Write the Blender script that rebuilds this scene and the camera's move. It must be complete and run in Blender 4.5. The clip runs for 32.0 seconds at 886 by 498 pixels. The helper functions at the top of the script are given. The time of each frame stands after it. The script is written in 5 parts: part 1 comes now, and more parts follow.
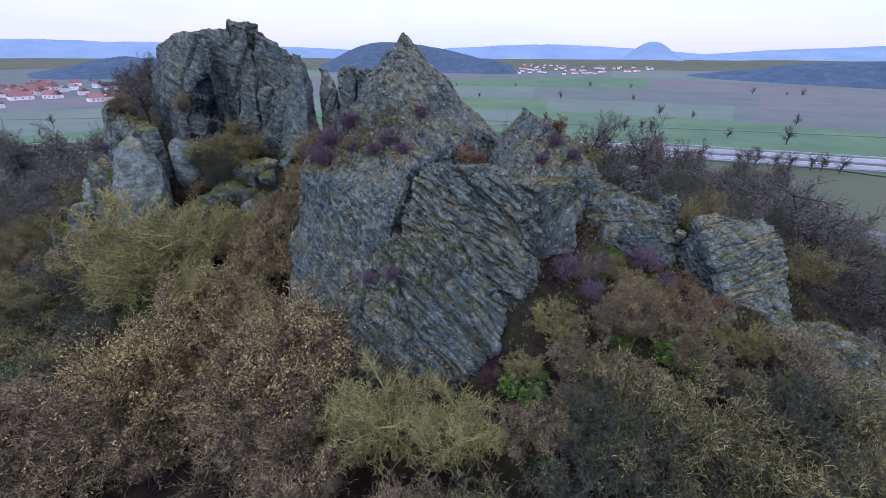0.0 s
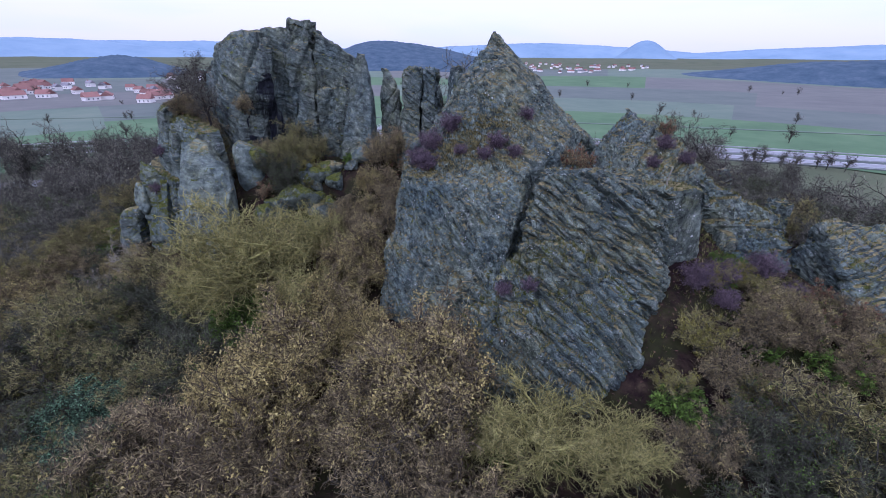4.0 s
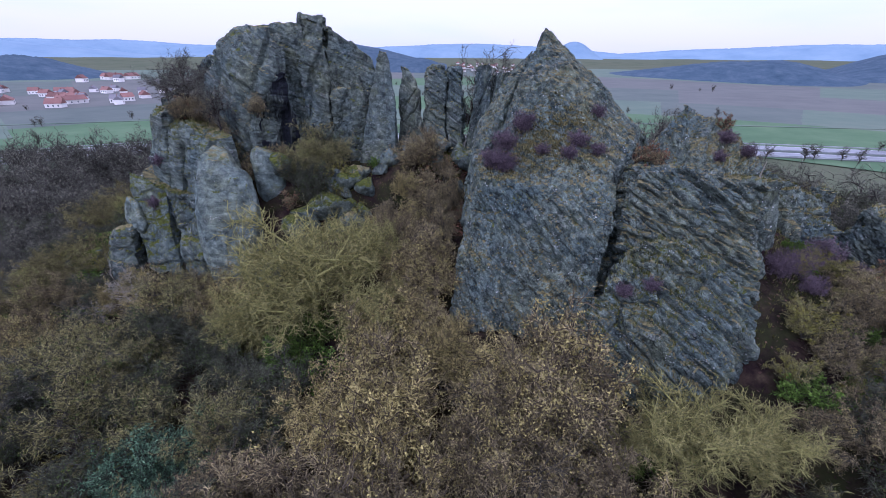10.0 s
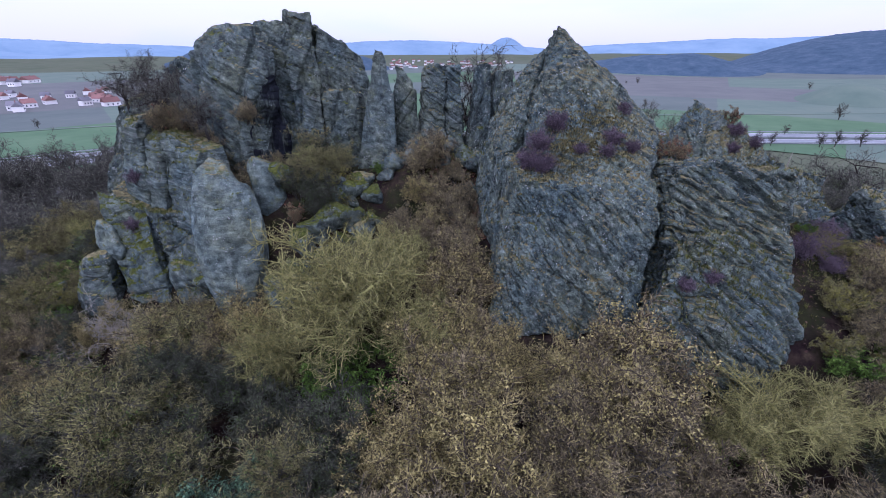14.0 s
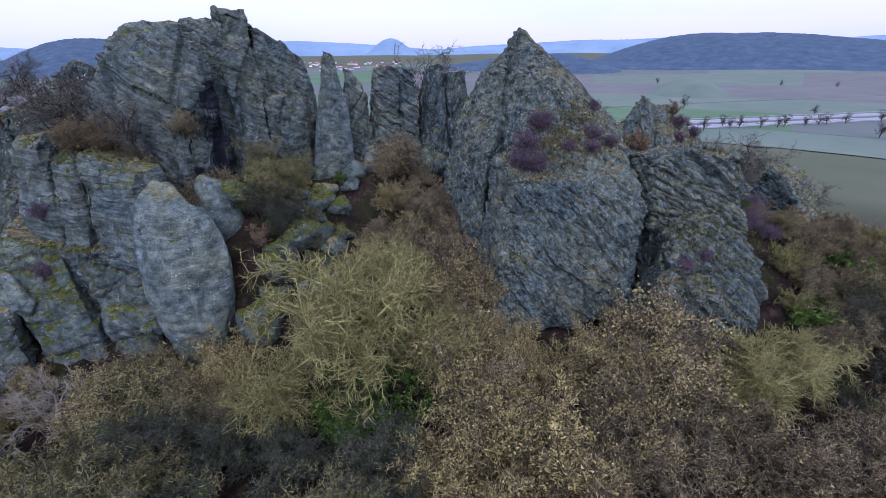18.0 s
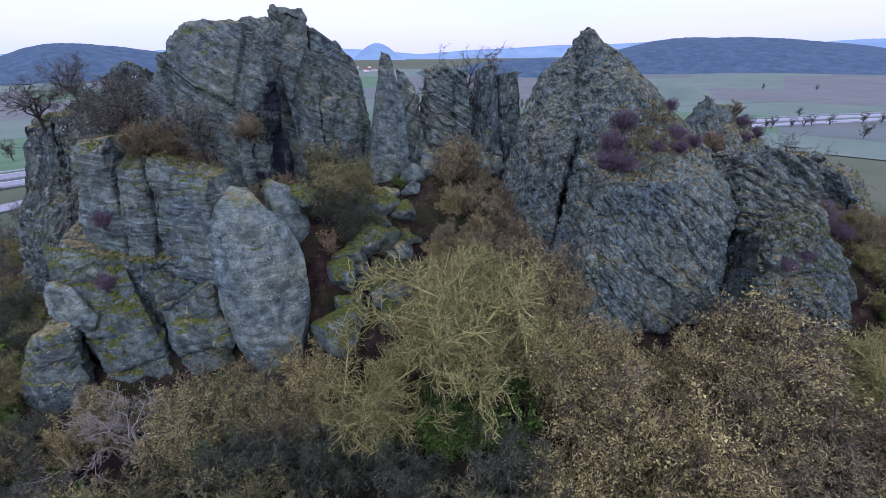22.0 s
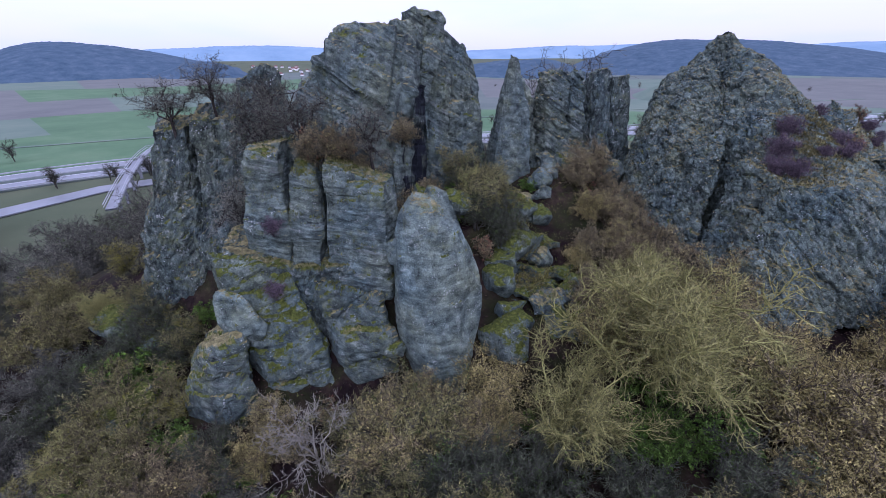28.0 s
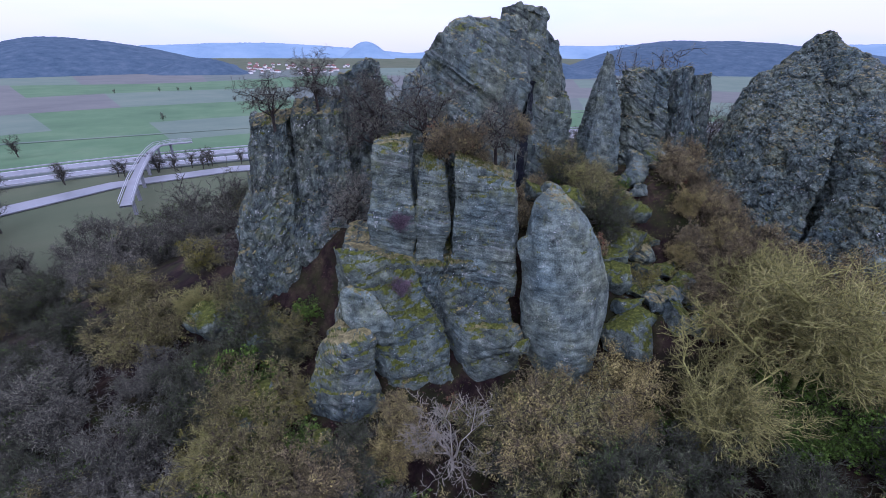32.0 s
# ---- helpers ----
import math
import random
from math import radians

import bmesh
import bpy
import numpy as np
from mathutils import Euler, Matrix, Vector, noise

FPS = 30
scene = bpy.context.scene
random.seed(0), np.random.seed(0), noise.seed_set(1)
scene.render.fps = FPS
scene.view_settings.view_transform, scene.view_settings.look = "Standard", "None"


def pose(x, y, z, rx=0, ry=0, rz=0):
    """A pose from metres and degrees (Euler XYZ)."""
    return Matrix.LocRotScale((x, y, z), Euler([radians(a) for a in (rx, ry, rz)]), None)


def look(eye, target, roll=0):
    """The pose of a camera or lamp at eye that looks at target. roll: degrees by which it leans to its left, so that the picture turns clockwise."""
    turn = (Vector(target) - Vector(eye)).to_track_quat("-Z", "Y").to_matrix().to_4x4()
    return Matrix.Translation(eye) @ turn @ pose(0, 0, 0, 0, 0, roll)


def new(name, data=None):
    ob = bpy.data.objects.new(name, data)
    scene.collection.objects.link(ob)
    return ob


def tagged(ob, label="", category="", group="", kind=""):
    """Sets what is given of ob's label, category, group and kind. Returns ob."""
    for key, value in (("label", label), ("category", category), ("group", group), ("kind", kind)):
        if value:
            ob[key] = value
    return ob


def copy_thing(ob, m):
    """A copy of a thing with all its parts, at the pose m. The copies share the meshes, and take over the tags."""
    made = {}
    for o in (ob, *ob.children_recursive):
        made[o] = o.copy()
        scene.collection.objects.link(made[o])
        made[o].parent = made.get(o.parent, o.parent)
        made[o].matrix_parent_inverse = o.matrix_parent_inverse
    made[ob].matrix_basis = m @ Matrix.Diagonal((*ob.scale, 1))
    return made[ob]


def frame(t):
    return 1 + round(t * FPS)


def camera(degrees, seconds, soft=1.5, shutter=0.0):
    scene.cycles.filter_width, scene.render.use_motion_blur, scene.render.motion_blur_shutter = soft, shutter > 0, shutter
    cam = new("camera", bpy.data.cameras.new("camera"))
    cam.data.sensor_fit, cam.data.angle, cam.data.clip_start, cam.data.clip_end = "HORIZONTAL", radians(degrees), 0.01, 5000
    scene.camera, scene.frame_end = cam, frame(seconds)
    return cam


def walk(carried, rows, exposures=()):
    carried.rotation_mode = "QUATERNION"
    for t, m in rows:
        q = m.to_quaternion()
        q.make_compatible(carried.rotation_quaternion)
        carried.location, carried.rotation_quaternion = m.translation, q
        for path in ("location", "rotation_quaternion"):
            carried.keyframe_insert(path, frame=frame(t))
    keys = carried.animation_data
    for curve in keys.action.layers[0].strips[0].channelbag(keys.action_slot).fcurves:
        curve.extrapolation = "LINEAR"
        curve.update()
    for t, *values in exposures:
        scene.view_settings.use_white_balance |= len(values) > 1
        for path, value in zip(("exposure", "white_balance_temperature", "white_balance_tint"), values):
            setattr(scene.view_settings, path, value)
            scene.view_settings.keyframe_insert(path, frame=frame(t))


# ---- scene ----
cam = camera(94.0, 32.0, soft=0.5)
PATH = [
    (0, 0.137, 0.015, 13.988, 0.40, -25.04, 0.23),
    (0.5, -0.560, 0.128, 14.018, -0.02, -25.09, 0.26),
    (1, -1.206, 0.230, 14.040, -0.38, -25.14, 0.35),
    (1.5, -1.808, 0.322, 14.053, -0.78, -25.18, 0.37),
    (2, -2.372, 0.407, 14.058, -0.84, -25.20, 0.43),
    (2.5, -2.904, 0.487, 14.056, -1.05, -25.20, 0.38),
    (3, -3.409, 0.562, 14.048, -0.79, -25.21, 0.39),
    (3.5, -3.891, 0.636, 14.035, -0.69, -25.21, 0.28),
    (4, -4.355, 0.710, 14.017, -0.39, -25.19, 0.26),
    (4.5, -4.805, 0.784, 13.998, -0.13, -25.13, 0.22),
    (6.5, -6.520, 1.111, 13.914, -0.83, -25.05, 0.34),
    (7, -6.939, 1.206, 13.896, -0.93, -25.02, 0.45),
    (7.5, -7.356, 1.307, 13.882, -1.36, -25.01, 0.54),
    (8, -7.774, 1.415, 13.871, -3.75, -25.02, 0.61),
    (8.5, -8.191, 1.531, 13.863, -7.34, -25.02, 0.59),
    (9, -8.610, 1.654, 13.859, -8.49, -25.04, 0.58),
    (9.5, -9.028, 1.787, 13.859, -9.05, -25.07, 0.49),
    (10, -9.448, 1.928, 13.863, -8.40, -25.12, 0.33),
    (10.5, -9.867, 2.078, 13.870, -7.94, -25.16, 0.13),
    (11, -10.287, 2.237, 13.880, -8.41, -25.21, -0.02),
    (11.5, -10.705, 2.405, 13.893, -14.47, -25.25, -0.12),
    (12, -11.122, 2.582, 13.908, -16.30, -25.28, -0.15),
    (12.5, -11.536, 2.769, 13.924, -16.70, -25.31, -0.18),
    (13, -11.947, 2.965, 13.940, -16.42, -25.37, -0.26),
    (13.5, -12.355, 3.169, 13.957, -16.29, -25.47, -0.33),
    (15.5, -13.937, 4.074, 14.010, -18.14, -25.58, -0.39),
    (16, -14.319, 4.320, 14.017, -26.02, -25.65, -0.47),
    (16.5, -14.694, 4.573, 14.021, -29.49, -25.66, -0.46),
    (17, -15.064, 4.833, 14.021, -29.95, -25.62, -0.52),
    (17.5, -15.429, 5.100, 14.017, -30.32, -25.58, -0.51),
    (18, -15.790, 5.374, 14.009, -30.48, -25.51, -0.60),
    (18.5, -16.146, 5.653, 13.998, -30.45, -25.46, -0.63),
    (19, -16.500, 5.937, 13.983, -30.45, -25.40, -0.72),
    (19.5, -16.852, 6.227, 13.965, -30.64, -25.35, -0.71),
    (20, -17.203, 6.520, 13.945, -30.89, -25.28, -0.74),
    (20.5, -17.556, 6.818, 13.924, -31.45, -25.23, -0.71),
    (21, -17.912, 7.120, 13.901, -31.77, -25.15, -0.73),
    (21.5, -18.272, 7.425, 13.879, -32.04, -25.08, -0.69),
    (22, -18.639, 7.733, 13.858, -32.22, -25.00, -0.68),
    (22.5, -19.014, 8.043, 13.840, -32.47, -24.93, -0.65),
    (23, -19.400, 8.356, 13.825, -32.54, -24.88, -0.65),
    (23.5, -19.798, 8.670, 13.814, -32.65, -24.86, -0.66),
    (24, -20.209, 8.986, 13.810, -32.57, -24.84, -0.69),
    (24.5, -20.636, 9.303, 13.812, -32.55, -24.84, -0.70),
    (25, -21.079, 9.622, 13.822, -32.48, -24.84, -0.68),
    (25.5, -21.538, 9.941, 13.839, -32.55, -24.86, -0.62),
    (27.5, -23.544, 11.229, 13.983, -33.12, -24.89, -0.50),
    (28, -24.079, 11.553, 14.031, -33.40, -24.95, -0.41),
    (28.5, -24.622, 11.880, 14.080, -33.86, -25.01, -0.34),
    (29, -25.167, 12.208, 14.124, -33.89, -25.08, -0.32),
    (29.5, -25.706, 12.538, 14.159, -33.73, -25.15, -0.33),
    (30, -26.234, 12.872, 14.178, -33.73, -25.24, -0.29),
    (30.5, -26.737, 13.209, 14.173, -34.14, -25.32, -0.16),
    (31, -27.206, 13.551, 14.133, -34.38, -25.34, -0.01),
    (31.5, -27.625, 13.898, 14.048, -34.41, -25.23, 0.12),
    (32, -27.978, 14.252, 13.902, -34.09, -25.07, 0.14),
]
walk(cam, [(t, pose(x, y, z, 90 + pitch, 0, yaw) @ pose(0, 0, 0, 0, 0, roll)) for t, x, y, z, yaw, pitch, roll in PATH],
     [(0.0, -0.43, 4750, 32), (32.0, -0.43, 4750, 32)])

# ---- world and light ----
world = bpy.data.worlds.new("overcast")
scene.world = world
world.use_nodes = True
wt = world.node_tree
wt.nodes.clear()
w_out = wt.nodes.new("ShaderNodeOutputWorld")
w_sky = wt.nodes.new("ShaderNodeTexSky")
w_sky.sky_type = "NISHITA"
w_sky.sun_disc = False
w_sky.sun_elevation = radians(28)
w_sky.sun_rotation = radians(200)
w_sky.dust_density = 3.0
w_bg = wt.nodes.new("ShaderNodeBackground")
w_bg.inputs["Strength"].default_value = 0.05
wt.links.new(w_sky.outputs[0], w_bg.inputs["Color"])
# the closed cloud deck over it, faintly mottled
w_co = wt.nodes.new("ShaderNodeTexCoord")
w_map = wt.nodes.new("ShaderNodeMapping")
w_map.inputs["Scale"].default_value = (1.0, 1.0, 5.0)
w_noise = wt.nodes.new("ShaderNodeTexNoise")
w_noise.inputs["Scale"].default_value = 2.2
w_noise.inputs["Detail"].default_value = 5.0
w_ramp = wt.nodes.new("ShaderNodeValToRGB")
w_ramp.color_ramp.elements[0].position = 0.36
w_ramp.color_ramp.elements[0].color = (0.98, 0.91, 0.89, 1)
w_ramp.color_ramp.elements[1].position = 0.50
w_ramp.color_ramp.elements[1].color = (1.06, 0.93, 0.85, 1)
w_cloud = wt.nodes.new("ShaderNodeBackground")
w_cloud.inputs["Strength"].default_value = 1.25
w_add = wt.nodes.new("ShaderNodeAddShader")
wt.links.new(w_co.outputs["Generated"], w_map.inputs["Vector"])
wt.links.new(w_map.outputs[0], w_noise.inputs["Vector"])
wt.links.new(w_noise.outputs["Fac"], w_ramp.inputs["Fac"])
w_sep = wt.nodes.new("ShaderNodeSeparateXYZ")
w_low = wt.nodes.new("ShaderNodeValToRGB")
# an overcast sky is brightest overhead and dimmest towards the horizon
w_low.color_ramp.elements[0].position, w_low.color_ramp.elements[0].color = 0.02, (0.94, 0.95, 0.97, 1)
w_low.color_ramp.elements[1].position, w_low.color_ramp.elements[1].color = 0.09, (1, 1, 1, 1)
for at, v in ((0.35, 1.15), (0.7, 1.8), (1.0, 2.2)):
    w_low.color_ramp.elements.new(at).color = (v, v, v, 1)
w_mul = wt.nodes.new("ShaderNodeMix")
w_mul.data_type, w_mul.blend_type = "RGBA", "MULTIPLY"
w_mul.inputs["Factor"].default_value = 1.0
wt.links.new(w_co.outputs["Generated"], w_sep.inputs[0])
wt.links.new(w_sep.outputs["Z"], w_low.inputs["Fac"])
wt.links.new(w_ramp.outputs["Color"], w_mul.inputs[6])
wt.links.new(w_low.outputs["Color"], w_mul.inputs[7])
wt.links.new(w_mul.outputs[2], w_cloud.inputs["Color"])
wt.links.new(w_bg.outputs[0], w_add.inputs[0])
wt.links.new(w_cloud.outputs[0], w_add.inputs[1])
wt.links.new(w_add.outputs[0], w_out.inputs["Surface"])

sun = new("sun", bpy.data.lights.new("sun", "SUN"))
sun.data.energy = 1.0
sun.data.angle = radians(25)
sun.data.color = (1.0, 0.98, 0.95)
sun.matrix_world = look((-60, -80, 110), (-6, 20, 6))


# ---- materials ----
def mat(name):
    m = bpy.data.materials.new(name)
    m.use_nodes = True
    nt = m.node_tree
    b = nt.nodes["Principled BSDF"]
    b.inputs["Specular IOR Level"].default_value = 0.06
    return m, nt, b


def node(nt, kind, **inputs):
    n = nt.nodes.new(kind)
    for k, v in inputs.items():
        n.inputs[k.replace("_", " ")].default_value = v
    return n


def noise_fac(nt, vec, scale, detail=4.0, rough=0.6):
    n = node(nt, "ShaderNodeTexNoise", Scale=scale, Detail=detail, Roughness=rough)
    nt.links.new(vec, n.inputs["Vector"])
    return n.outputs["Fac"]


def ramp(nt, fac, stops):
    r = nt.nodes.new("ShaderNodeValToRGB")
    while len(r.color_ramp.elements) < len(stops):
        r.color_ramp.elements.new(0.5)
    for e, (p, c) in zip(r.color_ramp.elements, stops):
        e.position = p
        e.color = (*c, 1) if len(c) == 3 else c
    nt.links.new(fac, r.inputs["Fac"])
    return r.outputs["Color"]


def mixc(nt, fac, a, b, blend="MIX"):
    n = nt.nodes.new("ShaderNodeMix")
    n.data_type = "RGBA"
    n.blend_type = blend
    if isinstance(fac, float):
        n.inputs["Factor"].default_value = fac
    else:
        nt.links.new(fac, n.inputs["Factor"])
    for v, k in ((a, "A"), (b, "B")):
        s = [i for i in n.inputs if i.name == k and i.type == "RGBA"][0]
        if isinstance(v, tuple):
            s.default_value = (*v, 1)
        else:
            nt.links.new(v, s)
    return [o for o in n.outputs if o.type == "RGBA"][0]


def math_node(nt, op, a, b):
    n = nt.nodes.new("ShaderNodeMath")
    n.operation = op
    for v, s in ((a, n.inputs[0]), (b, n.inputs[1])):
        if isinstance(v, (int, float)):
            s.default_value = v
        else:
            nt.links.new(v, s)
    return n.outputs[0]


def position(nt, axis=(0, 0, 1), scale=(1, 1, 1)):
    """The place in metres, turned so that z runs along the axis, then scaled."""
    g = nt.nodes.new("ShaderNodeNewGeometry")
    m = nt.nodes.new("ShaderNodeMapping")
    m.vector_type = "TEXTURE"
    m.inputs["Rotation"].default_value = Vector((0, 0, 1)).rotation_difference(Vector(axis).normalized()).to_euler()
    m.inputs["Scale"].default_value = [1 / k for k in scale]
    nt.links.new(g.outputs["Position"], m.inputs["Vector"])
    return m.outputs[0], g


def rock_material(name, axis, base=1.0, moss=0.5, grass=0.0, grain=(1.0, 1.0, 0.4), lichen=0.5, streak=0.2, cracks=0.6, beds=0.0):
    """Weathered basalt: prisms along one axis, thin beds, pale lichen, dark water streaks, moss where faces look up."""
    m, nt, b = mat(name)
    vec, geo = position(nt)
    gvec, _ = position(nt, axis, grain)
    warp = node(nt, "ShaderNodeTexNoise", Scale=1.6, Detail=5.0)
    nt.links.new(gvec, warp.inputs["Vector"])
    wv = nt.nodes.new("ShaderNodeVectorMath")
    wv.operation = "MULTIPLY_ADD"
    nt.links.new(warp.outputs["Color"], wv.inputs[0])
    wv.inputs[1].default_value = (0.5, 0.5, 0.5)
    nt.links.new(gvec, wv.inputs[2])
    big = noise_fac(nt, vec, 0.5, 5)
    patch = noise_fac(nt, vec, 2.4, 6, 0.68)
    grain_n = noise_fac(nt, gvec, 5.0, 5, 0.62)
    fine = noise_fac(nt, vec, 26.0, 4, 0.72)
    tone = math_node(nt, "ADD", math_node(nt, "MULTIPLY", patch, 0.36), math_node(nt, "MULTIPLY", grain_n, 0.26))
    tone = math_node(nt, "ADD", tone, math_node(nt, "MULTIPLY", fine, 0.38))
    stone = ramp(nt, tone, [(0.37, (0.012 * base, 0.014 * base, 0.015 * base)), (0.46, (0.080 * base, 0.089 * base, 0.083 * base)),
                            (0.53, (0.155 * base, 0.168 * base, 0.155 * base)), (0.64, (0.34 * base, 0.355 * base, 0.33 * base))])
    tint = ramp(nt, big, [(0.3, (0.70, 0.89, 0.94)), (0.5, (0.90, 1.03, 0.94)), (0.72, (1.08, 1.14, 0.84))])
    stone = mixc(nt, 1.0, stone, tint, "MULTIPLY")
    # each prism face has its own tone, with an open joint round it
    cell = node(nt, "ShaderNodeTexVoronoi", Scale=4.2)
    nt.links.new(wv.outputs[0], cell.inputs["Vector"])
    chips = ramp(nt, cell.outputs["Color"], [(0.15, (0.62, 0.64, 0.66)), (0.85, (1.30, 1.30, 1.26))])
    stone = mixc(nt, min(0.95, 0.25 + cracks), stone, chips, "MULTIPLY")
    edge_v = node(nt, "ShaderNodeTexVoronoi", Scale=4.2)
    edge_v.feature = "DISTANCE_TO_EDGE"
    nt.links.new(wv.outputs[0], edge_v.inputs["Vector"])
    fine_v = node(nt, "ShaderNodeTexVoronoi", Scale=11.0)
    fine_v.feature = "DISTANCE_TO_EDGE"
    nt.links.new(wv.outputs[0], fine_v.inputs["Vector"])
    open_here = ramp(nt, noise_fac(nt, vec, 1.4, 4, 0.6), [(0.42, (0.1, 0.1, 0.1)), (0.58, (1, 1, 1))])
    crack = math_node(nt, "MULTIPLY", ramp(nt, edge_v.outputs["Distance"], [(0.0, (1, 1, 1)), (0.055, (0, 0, 0))]), open_here)
    crack2 = ramp(nt, fine_v.outputs["Distance"], [(0.0, (1, 1, 1)), (0.08, (0, 0, 0))])
    stone = mixc(nt, math_node(nt, "MULTIPLY", crack, min(1.0, cracks * 1.7)), stone, (0.006, 0.007, 0.009))
    stone = mixc(nt, math_node(nt, "MULTIPLY", crack2, cracks * 0.7), stone, (0.014, 0.016, 0.02))
    hgt = math_node(nt, "ADD", math_node(nt, "MULTIPLY", cell.outputs["Distance"], -0.5), math_node(nt, "MULTIPLY", grain_n, 0.7))
    if beds:
        # thin laminae: dark seams and pale lips
        bvec, _ = position(nt, axis, (0.35, 0.35, 7.0))
        lam = noise_fac(nt, bvec, 1.0, 4, 0.65)
        seam = ramp(nt, lam, [(0.37, (1, 1, 1)), (0.44, (0, 0, 0))])
        lip = ramp(nt, lam, [(0.56, (0, 0, 0)), (0.66, (1, 1, 1))])
        stone = mixc(nt, math_node(nt, "MULTIPLY", seam, beds), stone, (0.018, 0.02, 0.022))
        stone = mixc(nt, math_node(nt, "MULTIPLY", lip, beds * 0.45), stone, (0.30, 0.315, 0.295))
        hgt = math_node(nt, "ADD", hgt, math_node(nt, "MULTIPLY", lam, 1.6 * beds))
    # lichen: soft pale patches and crisp round spots
    spot = ramp(nt, noise_fac(nt, vec, 3.2, 8, 0.78), [(0.60 - 0.06 * lichen, (0, 0, 0)), (0.68, (1, 1, 1))])
    stone = mixc(nt, math_node(nt, "MULTIPLY", spot, 0.7 * lichen), stone, (0.40, 0.43, 0.39))
    dots = node(nt, "ShaderNodeTexVoronoi", Scale=11.0)
    nt.links.new(vec, dots.inputs["Vector"])
    size = math_node(nt, "SUBTRACT", dots.outputs["Distance"], math_node(nt, "MULTIPLY", ramp(nt, noise_fac(nt, vec, 1.9, 5, 0.7), [(0.50, (0, 0, 0)), (0.72, (1, 1, 1))]), 0.40))
    dot = ramp(nt, size, [(0.0, (1, 1, 1)), (0.05, (0, 0, 0))])
    stone = mixc(nt, math_node(nt, "MULTIPLY", dot, 0.75 * lichen), stone, (0.56, 0.58, 0.56))
    yel = ramp(nt, noise_fac(nt, vec, 1.3, 7, 0.74), [(0.55, (0, 0, 0)), (0.66, (1, 1, 1))])
    stone = mixc(nt, math_node(nt, "MULTIPLY", yel, 0.42), stone, mixc(nt, fine, (0.05, 0.06, 0.02), (0.22, 0.24, 0.11)))
    # water streaks run straight down
    svec, _ = position(nt, (0, 0, 1), (1.0, 1.0, 0.10))
    st = ramp(nt, noise_fac(nt, svec, 1.5, 7, 0.7), [(0.38 + 0.12 * max(0.0, streak - 0.6) * 2.5, (1, 1, 1)), (0.47 + 0.12 * max(0.0, streak - 0.6) * 2.5, (0, 0, 0))])
    stone = mixc(nt, math_node(nt, "MULTIPLY", st, streak), stone, (0.010, 0.012, 0.016))
    sep = nt.nodes.new("ShaderNodeSeparateXYZ")
    nt.links.new(geo.outputs["Normal"], sep.inputs[0])
    mn = noise_fac(nt, vec, 1.7, 8, 0.74)
    up = math_node(nt, "ADD", math_node(nt, "MULTIPLY", sep.outputs["Z"], 0.55), math_node(nt, "MULTIPLY", mn, 1.5))
    edge = 0.80 - 0.18 * moss
    mossy = ramp(nt, math_node(nt, "MULTIPLY", up, 0.6), [(edge, (0, 0, 0)), (edge + 0.05, (1, 1, 1))])
    mcol = ramp(nt, noise_fac(nt, vec, 9.0, 6, 0.75), [(0.3, (0.014, 0.020, 0.004)), (0.5, (0.055, 0.066, 0.011)), (0.72, (0.165, 0.170, 0.034))])
    stone = mixc(nt, mossy, stone, mcol)
    if grass:
        gup = math_node(nt, "ADD", sep.outputs["Z"], math_node(nt, "MULTIPLY", big, 0.6))
        gm = ramp(nt, math_node(nt, "MULTIPLY", gup, 0.7), [(0.80 - 0.10 * grass, (0, 0, 0)), (0.88 - 0.10 * grass, (1, 1, 1))])
        gcol = ramp(nt, noise_fac(nt, vec, 6.0, 7, 0.78), [(0.3, (0.035, 0.032, 0.016)), (0.5, (0.14, 0.125, 0.055)), (0.72, (0.34, 0.30, 0.15))])
        stone = mixc(nt, gm, stone, gcol)
    nt.links.new(stone, b.inputs["Base Color"])
    b.inputs["Roughness"].default_value = 0.88
    b.inputs["Specular IOR Level"].default_value = 0.12
    hgt = math_node(nt, "SUBTRACT", hgt, math_node(nt, "MULTIPLY", crack, cracks * 1.4))
    hgt = math_node(nt, "SUBTRACT", hgt, math_node(nt, "MULTIPLY", crack2, cracks * 0.5))
    hgt = math_node(nt, "ADD", hgt, math_node(nt, "MULTIPLY", fine, 0.45))
    bump = node(nt, "ShaderNodeBump", Strength=0.9, Distance=0.07)
    nt.links.new(hgt, bump.inputs["Height"])
    nt.links.new(bump.outputs[0], b.inputs["Normal"])
    return m


def simple_material(name, stops, scale, rough=0.9, detail=6, bump=0.0, random_hue=0.0, metal=0.0):
    m, nt, b = mat(name)
    vec, _ = position(nt)
    col = ramp(nt, noise_fac(nt, vec, scale, detail, 0.7), stops)
    if random_hue:
        info = nt.nodes.new("ShaderNodeObjectInfo")
        tone = ramp(nt, info.outputs["Random"], [(0.0, (1 - random_hue,) * 3), (1.0, (1 + random_hue,) * 3)])
        col = mixc(nt, 1.0, col, tone, "MULTIPLY")
    nt.links.new(col, b.inputs["Base Color"])
    b.inputs["Roughness"].default_value = rough
    b.inputs["Metallic"].default_value = metal
    if bump:
        bn = node(nt, "ShaderNodeBump", Strength=bump, Distance=0.05)
        nt.links.new(noise_fac(nt, vec, scale * 4, 5), bn.inputs["Height"])
        nt.links.new(bn.outputs[0], b.inputs["Normal"])
    return m


